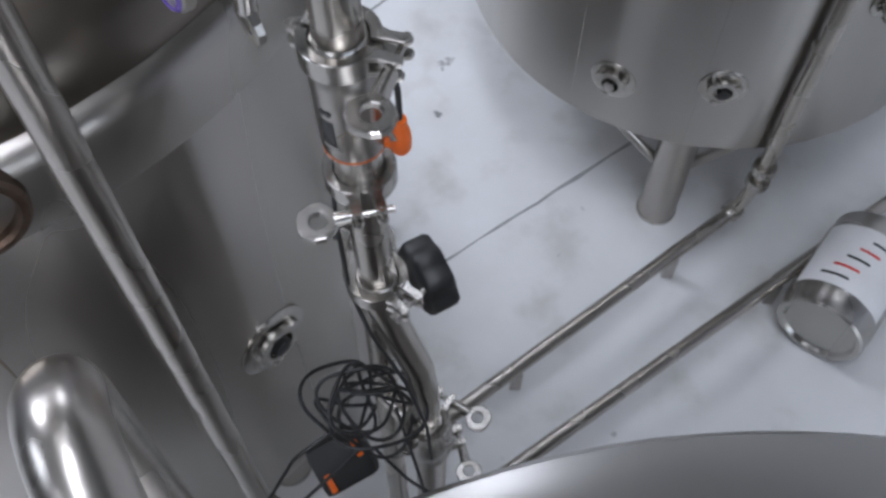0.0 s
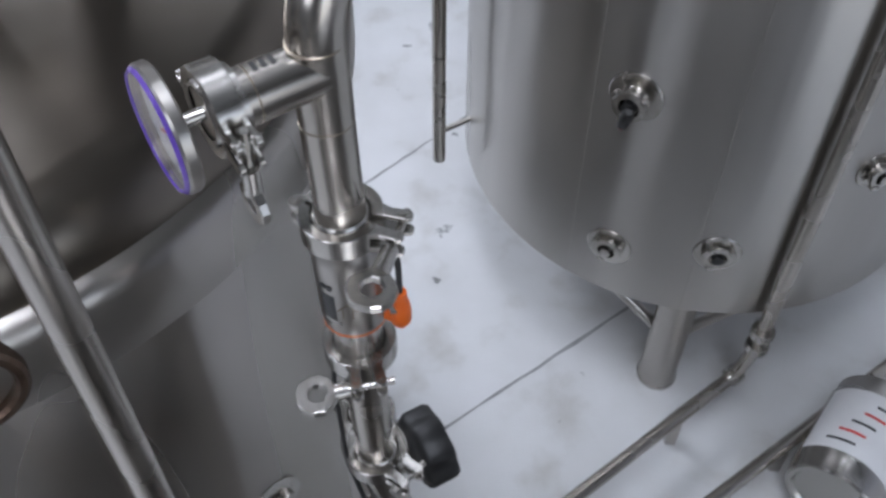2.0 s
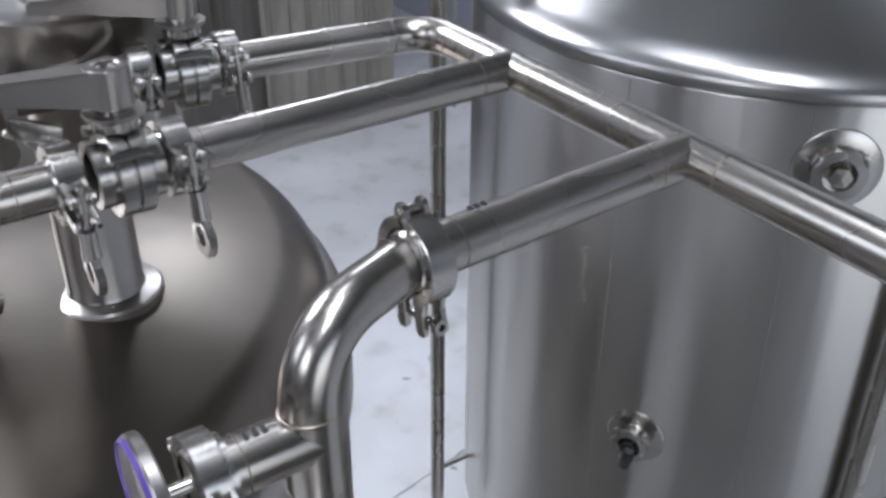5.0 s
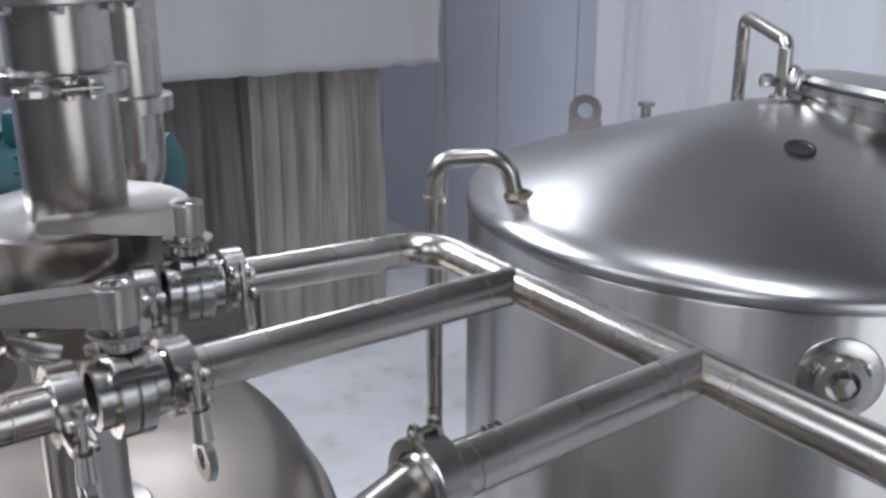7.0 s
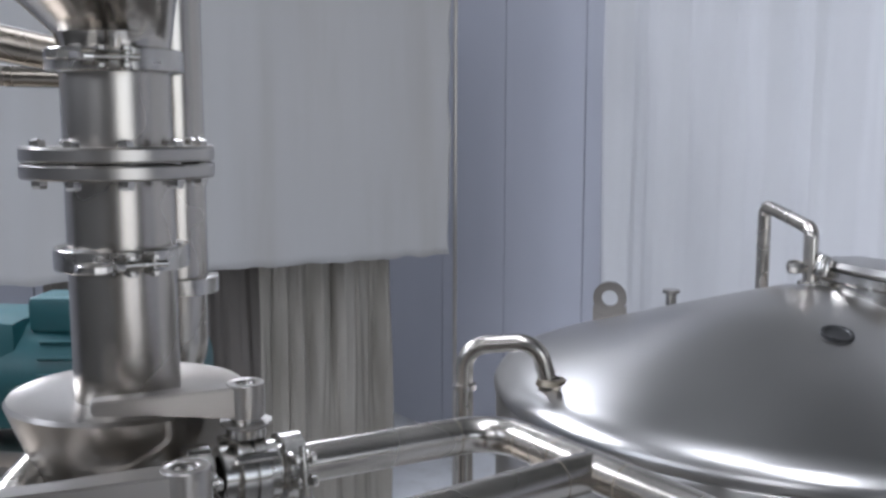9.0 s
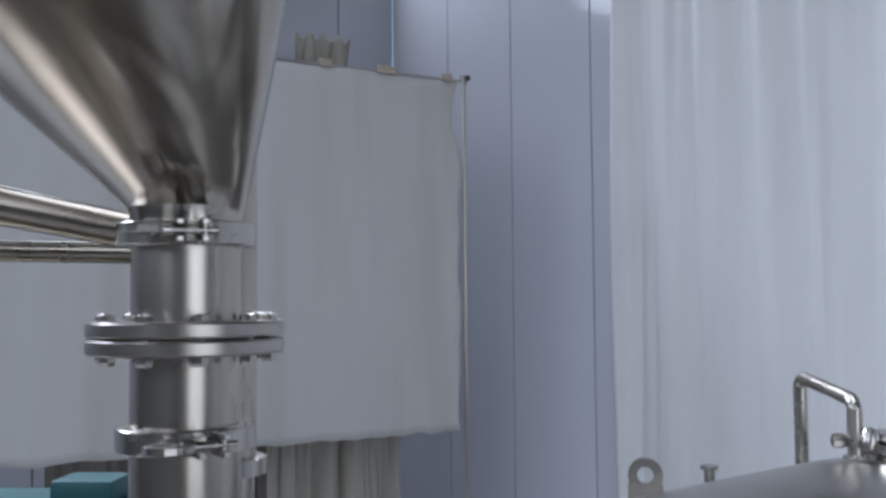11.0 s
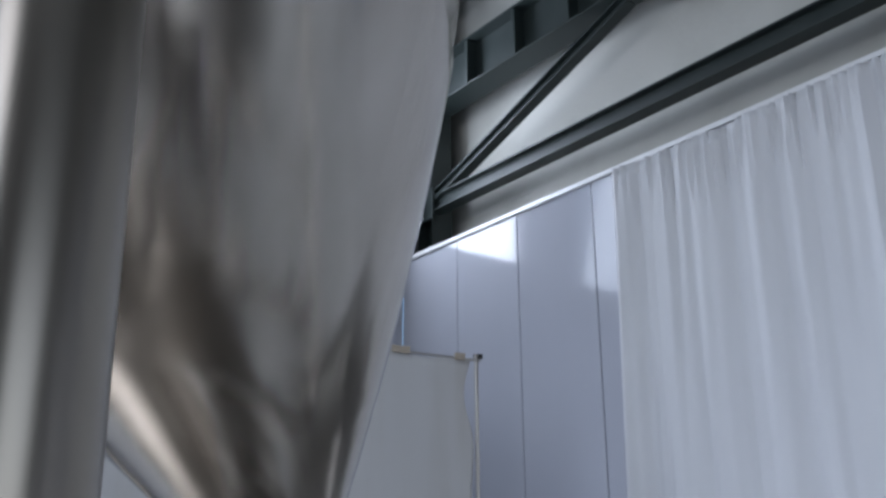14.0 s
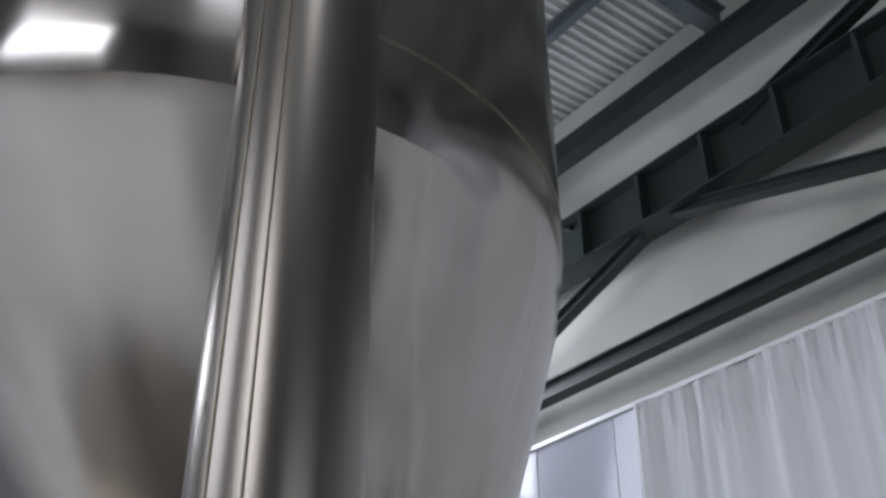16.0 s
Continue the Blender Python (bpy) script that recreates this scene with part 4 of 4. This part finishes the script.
for pts in (((-0.004, 0), (-0.004, 0.012)), ((0.004, 0), (0.004, 0.012)), ((-0.008, 0.010), (0, 0.018)), ((0.008, 0.010), (0, 0.018))):
    c = [ma @ Vector((x, y - 0.009, 0.0)) for x, y in pts]
    part("arrow_line", tube(c, 0.0006, 5), WELD, sensor, smooth=False)
SD = Vector((math.cos(radians(-14)), math.sin(radians(-14)), 0))
plug = thing("sensor_plug", V + SD * 0.04 + UP * 1.80, "orange plug with black cable at the flow sensor", "cable plug")
at = V + DROP * 1.815
part("socket", turned([(0.0095, 0.0), (0.0095, 0.003), (0.0062, 0.004), (0.0062, 0.009), (0.0088, 0.0095), (0.0088, 0.015), (0.0060, 0.0155), (0, 0.0155)], toward(at + SD * 0.026, SD), 10), CAST, plug, smooth=False)
pc = at + SD * 0.041
part("elbow_body", turned([(0, -0.024), (0.0062, -0.023), (0.0086, -0.018), (0.0090, -0.006), (0.0078, 0.004), (0.0060, 0.010), (0.0056, 0.012), (0.0060, 0.014), (0.0056, 0.018), (0, 0.019)], toward(pc, UP), 20), ORANGE, plug, "orange plastic plug body")
part("elbow_nose", turned([(0, 0.0), (0.0078, 0.0), (0.0074, 0.012), (0, 0.014)], toward(pc - UP * 0.012, -SD), 16), ORANGE, plug, "orange plastic plug nose")
part("cable", tube(route([pc + UP * 0.018, pc + UP * 0.055, pc + Vector((-0.012, 0.03, 0.085)), at + Vector((-0.005, 0.055, 0.06)), at + Vector((-0.03, 0.04, -0.07)), at + Vector((-0.027, -0.002, -0.15)), at + Vector((-0.022, -0.012, -0.27)), (-0.038, 0.49, 1.47), (0.0, 0.478, 1.36), (0.024, 0.470, 1.24), (0.03, 0.46, 1.14)], 0.03), 0.0026, 8), RUBBER, plug)

spool = thing("spool_pipe", V + DROP * 1.6, "short polished spool and lower elbow below the flow sensor", "pipework")
EL = Vector((0.0185, 0.510, 1.20))
part("spool", tube([V + DROP * 1.752, V + DROP * 1.545], RP, 28), PIPE, spool)
part("lower_elbow", tube(route([V + DROP * 1.545, (-0.0275, 0.511, 1.515), (-0.012, 0.511, 1.435), (0.011, 0.511, 1.335), (0.0185, 0.510, 1.25), EL + UP * -0.04], 0.11), RP, 28), PIPE, spool)
part("weld_bead", bead(EL + UP * 0.055, UP, RP), WELD, spool)
tri_clamp(EL + Vector((0.001, 0, -0.055)), UP, (0.5, 0.9, 0), RP, "steel clamp on the lower elbow with wing nut")
tri_clamp(EL + Vector((0.004, 0.002, -0.15)), UP, (1, 0.35, 0), RP, "steel clamp on the lower valve with wing nut")
low = thing("lower_valve_group", EL - UP * 0.2, "group of steel valves and pipes under the drop pipe", "valve")
part("riser", tube([EL + Vector((0.0, 0, -0.04)), (0.022, 0.51, 0.35)], RP, 24), PIPE, low)
part("cross_pipe", tube([(-0.06, 0.60, 1.05), (0.022, 0.52, 1.05)], RP, 24), PIPE, low)
part("valve_body", turned([(RP, -0.04), (0.032, -0.035), (0.036, 0), (0.032, 0.035), (RP, 0.04)], Matrix.Translation((0.021, 0.51, 1.10)), 28), CAST, low)
part("foot_pipe", tube(route([(0.022, 0.51, 0.36), (0.022, 0.51, 0.12), (0.012, 0.885, 0.12)], 0.05), RP, 20), PIPE, low)
side = Vector((-0.052, 0.60, 0))
valve = thing("diaphragm_valve", (-0.03, 0.58, 1.42), "steel diaphragm valve with black scalloped knob", "valve")
part("side_pipe", tube([(-0.052, 0.60, 1.50), (-0.052, 0.60, 0.30)], RP, 24), PIPE, valve)
part("body", turned([(RP, 1.36), (0.033, 1.37), (0.036, 1.41), (0.033, 1.45), (RP, 1.46)], Matrix.Translation(side), 28), CAST, valve)
part("bonnet", turned([(0.030, 0.0), (0.031, 0.02), (0.024, 0.03), (0.015, 0.035), (0.014, 0.06), (0, 0.06)], toward((-0.034, 0.572, 1.44), (0.84, 0.1, 0.35)), 28), CAST, valve)
kn = toward((0.020, 0.568, 1.467), (0.84, 0.54, 0.03))
kb = bmesh.new()
prof = []
for k in range(72):
    a = 2 * math.pi * k / 72
    prof.append((0.0445 + 0.0022 * math.cos(8 * a)))
rg = []
for z, s in ((-0.020, 0.80), (-0.016, 0.95), (-0.012, 1.0), (0.012, 1.0), (0.017, 0.93), (0.018, 0.62), (0.014, 0.5)):
    rg.append([kb.verts.new(kn @ Vector((prof[k] * s * math.cos(2 * math.pi * k / 72), prof[k] * s * math.sin(2 * math.pi * k / 72), z))) for k in range(72)])
for P, Q in zip(rg, rg[1:]):
    for k in range(72):
        kb.faces.new((P[k], P[(k + 1) % 72], Q[(k + 1) % 72], Q[k]))
kb.faces.new(rg[0])
kb.faces.new(rg[-1])
part("knob", kb, BLACK, valve, "black plastic scalloped knob")
tri_clamp((-0.052, 0.60, 1.47), UP, (-0.8, 0.5, 0), RP, "steel clamp on the side pipe behind the valve")

# coiled cable and black box
coil = thing("coiled_cable", (-0.065, 0.50, 1.22), "loose tangle of black sensor cable hung on the pipes", "cable")
rnd = random.Random(4)
for k in range(9):
    c = Vector((-0.066 + rnd.uniform(-0.032, 0.032), 0.50 + rnd.uniform(-0.02, 0.02), 1.245 + rnd.uniform(-0.045, 0.045)))
    rx, ry = rnd.uniform(0.035, 0.075), rnd.uniform(0.035, 0.068)
    tilt = pose(0, 0, 0, rnd.uniform(10, 75), rnd.uniform(-35, 35), rnd.uniform(0, 180))
    pts = []
    for i in range(41):
        a = 2 * math.pi * i / 40
        wob = 1 + 0.08 * math.sin(3 * a + k)
        pts.append(c + tilt.to_3x3() @ Vector((rx * wob * math.cos(a), ry * wob * math.sin(a), 0.008 * math.sin(2 * a + k))))
    part("loop", tube(pts, 0.0026, 8, caps=False), RUBBER, coil)
for pts in (((-0.10, 0.47, 1.20), (-0.15, 0.43, 1.19), (-0.19, 0.385, 1.12), (-0.20, 0.37, 1.0)), ((-0.06, 0.46, 1.18), (-0.11, 0.42, 1.14), (-0.17, 0.37, 1.10), (-0.2, 0.34, 1.02)), ((-0.02, 0.50, 1.22), (0.0, 0.47, 1.15), (0.02, 0.43, 1.12), (0.03, 0.40, 1.05)), ((-0.05, 0.47, 1.14), (0.0, 0.44, 1.1), (0.03, 0.42, 1.12))):
    part("tail", tube(route(pts, 0.03), 0.0026, 8), RUBBER, coil)
bx = thing("control_box", (-0.10, 0.46, 1.08), "small black plastic controller with orange keys", "controller")
bmx = Matrix.Translation((-0.098, 0.468, 1.085)) @ pose(0, 0, 0, 28, -14, 30)
part("case", box(bmesh.new(), (0.085, 0.075, 0.05), bmx, 0.012), BLACK, bx)
part("key", box(bmesh.new(), (0.009, 0.032, 0.006), bmx @ Matrix.Translation((0.03, 0.012, 0.026)), 0.002), ORANGE, bx, "orange key")
part("key", box(bmesh.new(), (0.009, 0.028, 0.006), bmx @ Matrix.Translation((-0.026, -0.018, 0.026)), 0.002), ORANGE, bx, "orange key")

# upright pipes close to the camera
lp = thing("upright_pipe", (-0.30, 0.497, 0.1), "upright polished pipe in front of the kettle", "pipe")
part("pipe", tube(route([(-0.286, 0.508, 0.12), (-0.286, 0.508, 2.25), (-0.46, 0.60, 2.27)], 0.05), RP, 28), PIPE, lp)
part("foot_union", turned([(RP, -0.02), (0.03, -0.018), (0.032, 0.0), (0.03, 0.018), (RP, 0.02)], Matrix.Translation((-0.286, 0.508, 0.62)), 28), CAST, lp)
np_ = thing("near_pipe", (-0.309, 0.356, 2.3), "wide polished upright pipe beside the hopper with weld seam", "pipe")
NP, NR = Vector((-0.3086, 0.3561, 2.7)), 0.0283
lean = Vector((-0.0138, 0, 1))
# darkened copy of the pipe steel, against bright lamp reflections
part("pipe", tube([NP - lean * 0.65, NP + lean * 1.6], NR, 48), PIPE_DARKENED, np_)
for az in (-122, -96):
    rim = Vector((math.cos(radians(az)), math.sin(radians(az)), 0)) * (NR + 0.0001)
    part("seam", tube([NP - lean * 0.64 + rim, NP + lean * 1.59 + rim], 0.0006, 6), WELD, np_)
fe = thing("front_elbow_pipe", (-0.105, 0.19, 1.8), "bright polished pipe elbow below the camera", "pipe")
part("pipe", tube(route([(-0.03, 0.06, 1.98), (-0.115, 0.195, 2.055), (-0.125, 0.20, 1.70)], 0.04), 0.021, 28), PIPE, fe)

# ---- butterfly valves ----
def butterfly(at, way, label, hang):
    m = toward(at, way)
    t = thing("butterfly_valve", m, label, "valve", "butterfly valves")
    part("body", turned([(RP, -0.026), (0.0275, -0.026), (0.0275, -0.014), (0.0365, -0.0135), (0.0375, -0.0125), (0.0375, -0.0016), (0.0365, -0.0008), (0.0350, -0.0006), (0.0350, 0.0006), (0.0365, 0.0008), (0.0375, 0.0016), (0.0375, 0.0125), (0.0365, 0.0135), (0.0275, 0.014), (0.0275, 0.026), (RP, 0.026)], m, 48), CAST, t)
    top = Vector(at) + UP * 0.036
    part("bonnet", turned([(0.018, 0), (0.018, 0.008), (0.013, 0.012), (0.013, 0.022), (0, 0.022)], Matrix.Translation(top), 28), CAST, t)
    part("notch_plate", turned([(0.012, 0.011), (0.024, 0.011), (0.024, 0.014), (0, 0.014)], Matrix.Translation(top), 12), STEEL, t, smooth=False)
    h = top + UP * 0.034
    hd = Vector((-0.93, -0.36, 0)).normalized()
    sd = hd.cross(UP)
    hub = part("handle", turned([(0.009, -0.016), (0.0165, -0.016), (0.0172, -0.015), (0.0172, 0.0145), (0.0165, 0.0155), (0.0105, 0.0155), (0.009, 0.0145), (0.009, -0.016)], Matrix.Translation(h), 32), STEEL, t, "flat steel lever handle")
    bm = bmesh.new()
    sect = []
    for f, w, zt, zb in ((0.0, 0.013, 0.014, -0.015), (0.15, 0.0125, 0.0135, -0.013), (0.6, 0.011, 0.011, -0.006), (0.97, 0.0105, 0.010, -0.003), (1.0, 0.009, 0.0085, -0.002)):
        c = h + hd * (0.008 + 0.125 * f)
        sect.append([bm.verts.new(c + sd * w + UP * zt), bm.verts.new(c - sd * w + UP * zt), bm.verts.new(c - sd * w + UP * zb), bm.verts.new(c + sd * w + UP * zb)])
    for P, Q in zip(sect, sect[1:]):
        for k in range(4):
            bm.faces.new((P[k], P[(k + 1) % 4], Q[(k + 1) % 4], Q[k]))
    bm.faces.new(sect[0])
    bm.faces.new(sect[-1])
    bmesh.ops.bevel(bm, geom=list(bm.edges), offset=0.0016, segments=2, affect="EDGES")
    part("lever", bm, STEEL, hub)
    part("hub_screw", turned([(0.0, 0.010), (0.0085, 0.010), (0.0085, 0.014), (0.004, 0.015), (0, 0.012)], Matrix.Translation(h), 6), CAST, hub, smooth=False)
    for s in (-1, 1):
        part("bolt", turned([(0, -0.0185), (0.0048, -0.0185), (0.0048, 0.0185), (0, 0.0185)], m @ Matrix.Translation((0.0, 0, 0)) @ Matrix.Translation((0.031 * s, 0.024, 0)), 6), CAST, t, smooth=False)
    tri_clamp(Vector(at) + Vector(way) * 0.040, -Vector(way), (0.68, -0.73, 0.1 + hang), RP, "polished steel clamp beside the butterfly valve")
    tri_clamp(Vector(at) - Vector(way) * 0.046, -Vector(way), (0.68, -0.73, hang - 0.1), RP, "polished steel clamp beside the butterfly valve")


V1 = TEE1 - ACROSS2 * 0.388
V2 = BEND - ACROSS3 * 0.268
butterfly(V1, ACROSS2, "steel butterfly valve with long flat lever handle", 0.0)
butterfly(V2, ACROSS3, "steel butterfly valve with long flat lever handle", 0.1)
inlet = thing("inlet_pipe", V1 - ACROSS2 * 0.1, "polished pipe running on from the butterfly valve", "pipe")
part("pipe", tube(route([V1 - ACROSS2 * 0.05, V1 - ACROSS2 * 0.22, V1 - ACROSS2 * 0.24 + Vector((-0.12, 0.12, 0))], 0.06), RP, 28), PIPE, inlet)
part("weld_bead", bead(V1 - ACROSS2 * 0.085, ACROSS2, RP), WELD, inlet)
inlet2 = thing("inlet_pipe", V2 - ACROSS3 * 0.1, "polished pipe running on from the second butterfly valve", "pipe")
part("pipe", tube([V2 - ACROSS3 * 0.05, V2 - ACROSS3 * 0.16], RP, 28), PIPE, inlet2)
part("weld_bead", bead(V2 - ACROSS3 * 0.085, ACROSS2, RP), WELD, inlet2)

# ---- outlet pipe below the hopper ----
out = thing("outlet_pipe", stub + UP * 2.3, "wide stainless outlet pipe with bolted flange and clamps", "pipework")
SM = Matrix.Translation(stub)
RO = 0.0508
part("upper_pipe", turned([(RO - 0.002, 2.395), (RO, 2.395), (RO, 2.515), (RO - 0.002, 2.515)], SM, 56), PIPE, out)
part("lower_pipe", turned([(RO - 0.002, 2.17), (RO, 2.17), (RO, 2.395), (RO - 0.002, 2.395)], SM, 56), PIPE, out)
for z in (2.3945, 2.4105):
    part("flange", turned([(RO - 0.001, z - 0.007), (0.0885, z - 0.007), (0.090, z - 0.005), (0.090, z + 0.005), (0.0885, z + 0.007), (RO - 0.001, z + 0.007)], SM, 64), STEEL, out)
for k in range(10):
    a = radians(36 * k + 8)
    part("flange_bolt", turned([(0, 2.367), (0.007, 2.367), (0.008, 2.370), (0.008, 2.376), (0.005, 2.3765), (0.005, 2.405), (0.008, 2.4055), (0.008, 2.411), (0, 2.413)], SM @ Matrix.Translation((0.076 * math.cos(a), 0.076 * math.sin(a), 0.012)), 6), CAST, out, smooth=False)
tri_clamp(stub + UP * 2.311, UP, (0.55, -0.8, 0), RO, "wide steel clamp on the outlet pipe", scale=1.0, long=0.04)
tri_clamp(stub + UP * 2.497, UP, (0.35, -0.9, 0), RO, "wide steel clamp below the hopper cone", scale=1.0, long=0.04)
dish = thing("feed_dish", stub + UP * 2.15, "round steel feed dish with a cone below", "feed dish")
part("dish", turned([(RO, 2.172), (0.09, 2.169), (0.112, 2.177), (0.115, 2.173), (0.112, 2.165), (0.06, 2.03), (0.04, 2.02), (0.04, 1.95), (0, 1.95)], SM, 64), STEEL, dish)
part("side_spout", tube(route([stub + Vector((-0.06, -0.03, 2.12)), stub + Vector((-0.085, -0.085, 2.085)), stub + Vector((-0.03, -0.16, 2.06))], 0.04), 0.024, 24), PIPE, dish)
part("stay", tube([stub + Vector((0.10, -0.08, 2.14)), stub + Vector((-0.05, -0.12, 2.09))], 0.005, 10), STEEL, dish)
part("strap", box(bmesh.new(), (0.05, 0.012, 0.02), Matrix.Translation(stub + Vector((0.0, -0.13, 2.075))) @ pose(0, 0, 0, 0, 15, 20), 0.004), CAST, dish)
back = thing("rear_pipe", (-0.427, 1.33, 2.2), "second wide pipe standing behind the outlet pipe", "pipe")
part("pipe", turned([(0, 2.235), (0.037, 2.235), (0.037, 2.75), (0, 2.75)], Matrix.Translation((-0.425, 1.33, 0)), 40), PIPE, back)
part("collar", turned([(0.036, 2.22), (0.050, 2.222), (0.050, 2.242), (0.036, 2.244)], Matrix.Translation((-0.425, 1.33, 0)), 40), CAST, back)
part("elbow", tube(route([(-0.425, 1.33, 2.24), (-0.425, 1.33, 2.12), (-0.60, 1.40, 2.05)], 0.06), 0.035, 24), PIPE, back)
arm = thing("support_arms", (-0.6, 1.1, 2.52), "dark steel tubes bracing the outlet pipe", "brace")
part("arm", tube([(-1.1, 1.02, 2.64), (-0.80, 1.05, 2.578), (-0.435, 1.09, 2.503)], lambda f: 0.030 - 0.012 * f, 20), PIPE_DARKENED, arm)
part("arm", tube([(-1.2, 1.22, 2.508), (-0.43, 1.255, 2.492)], 0.013, 18), PIPE_DARKENED, arm)

# ---- things on the floor ----
motor = thing("electric_motor", (-0.78, 1.95, 1.8), "teal painted gear motor with a pale rating label", "motor")
MX = Matrix.Translation((-0.80, 1.96, 1.95)) @ pose(0, 0, 0, 0, 90, 6)
part("housing", turned([(0, -0.20), (0.08, -0.20), (0.105, -0.18), (0.11, -0.10), (0.11, 0.14), (0.10, 0.19), (0.06, 0.21), (0, 0.21)], MX, 48), TEAL, motor)
for k in range(22):
    a = radians(k * 360 / 22)
    part("fin", box(bmesh.new(), (0.014, 0.006, 0.22), MX @ Matrix.Rotation(a, 4, "Z") @ Matrix.Translation((0.113, 0, 0.02)), 0.002), TEAL, motor)
part("gear_case", box(bmesh.new(), (0.20, 0.2, 0.22), Matrix.Translation((-1.02, 1.95, 1.96)), 0.03), TEAL, motor)
part("terminal_box", box(bmesh.new(), (0.12, 0.10, 0.07), Matrix.Translation((-0.85, 1.93, 2.075)), 0.014), TEAL, motor)
part("label_plate", box(bmesh.new(), (0.08, 0.002, 0.07), Matrix.Translation((-0.655, 1.862, 2.035)) @ pose(0, 0, 0, -40, 0, 6), 0.0005), PAPER, motor, "pale rating label")
for k in range(3):
    part("print_bar", box(bmesh.new(), (0.05, 0.0015, 0.006), Matrix.Translation((-0.655, 1.8605 + 0.0085 * k, 2.024 + 0.011 * k)) @ pose(0, 0, 0, -40, 0, 6)), INK, motor, "dark printed bar", smooth=False)
stand = thing("motor_stand", (-0.85, 1.95, 0), "grey steel stand carrying the teal motor", "stand")
for x in (-1.05, -0.68):
    for y in (1.85, 2.05):
        part("leg", box(bmesh.new(), (0.04, 0.04, 1.80), Matrix.Translation((x, y, 0.90)), 0.004), STEEL, stand)
part("top_plate", box(bmesh.new(), (0.5, 0.3, 0.03), Matrix.Translation((-0.86, 1.95, 1.815)), 0.004), STEEL, stand)
part("saddle", box(bmesh.new(), (0.2, 0.16, 0.03), Matrix.Translation((-0.82, 1.95, 1.842)), 0.004), TEAL, stand)

keg = thing("steel_keg", (1.02, 1.22, 0.122), "small steel keg lying on the floor with a white printed label", "keg")
KM = toward((0.985, 1.215, 0.1225), (0.56, 0.83, 0))
part("body", turned([(0, 0.012), (0.092, 0.010), (0.10, 0.0), (0.112, 0.0), (0.118, 0.006), (0.118, 0.04), (0.122, 0.05), (0.122, 0.30), (0.118, 0.31), (0.118, 0.345), (0.108, 0.35), (0.104, 0.33), (0, 0.335)], KM, 56), STEEL_TANK, keg)
up_az = math.degrees(math.atan2((KM.inverted().to_3x3() @ UP).y, (KM.inverted().to_3x3() @ UP).x))
part("label", turned([(0.1222, 0.07), (0.1232, 0.071), (0.1232, 0.285), (0.1222, 0.286)], KM, 24, (up_az - 70, up_az + 60)), PAPER, keg, "white printed label")
for k in range(5):
    part("print_bar", turned([(0.1233, 0.10 + 0.035 * k), (0.1238, 0.10 + 0.035 * k), (0.1238, 0.108 + 0.035 * k), (0.1233, 0.108 + 0.035 * k)], KM, 8, (up_az - 40 + 9 * k, up_az - 5 + 6 * k)), REDINK if k in (1, 3) else INK, keg, "printed bar", smooth=False)
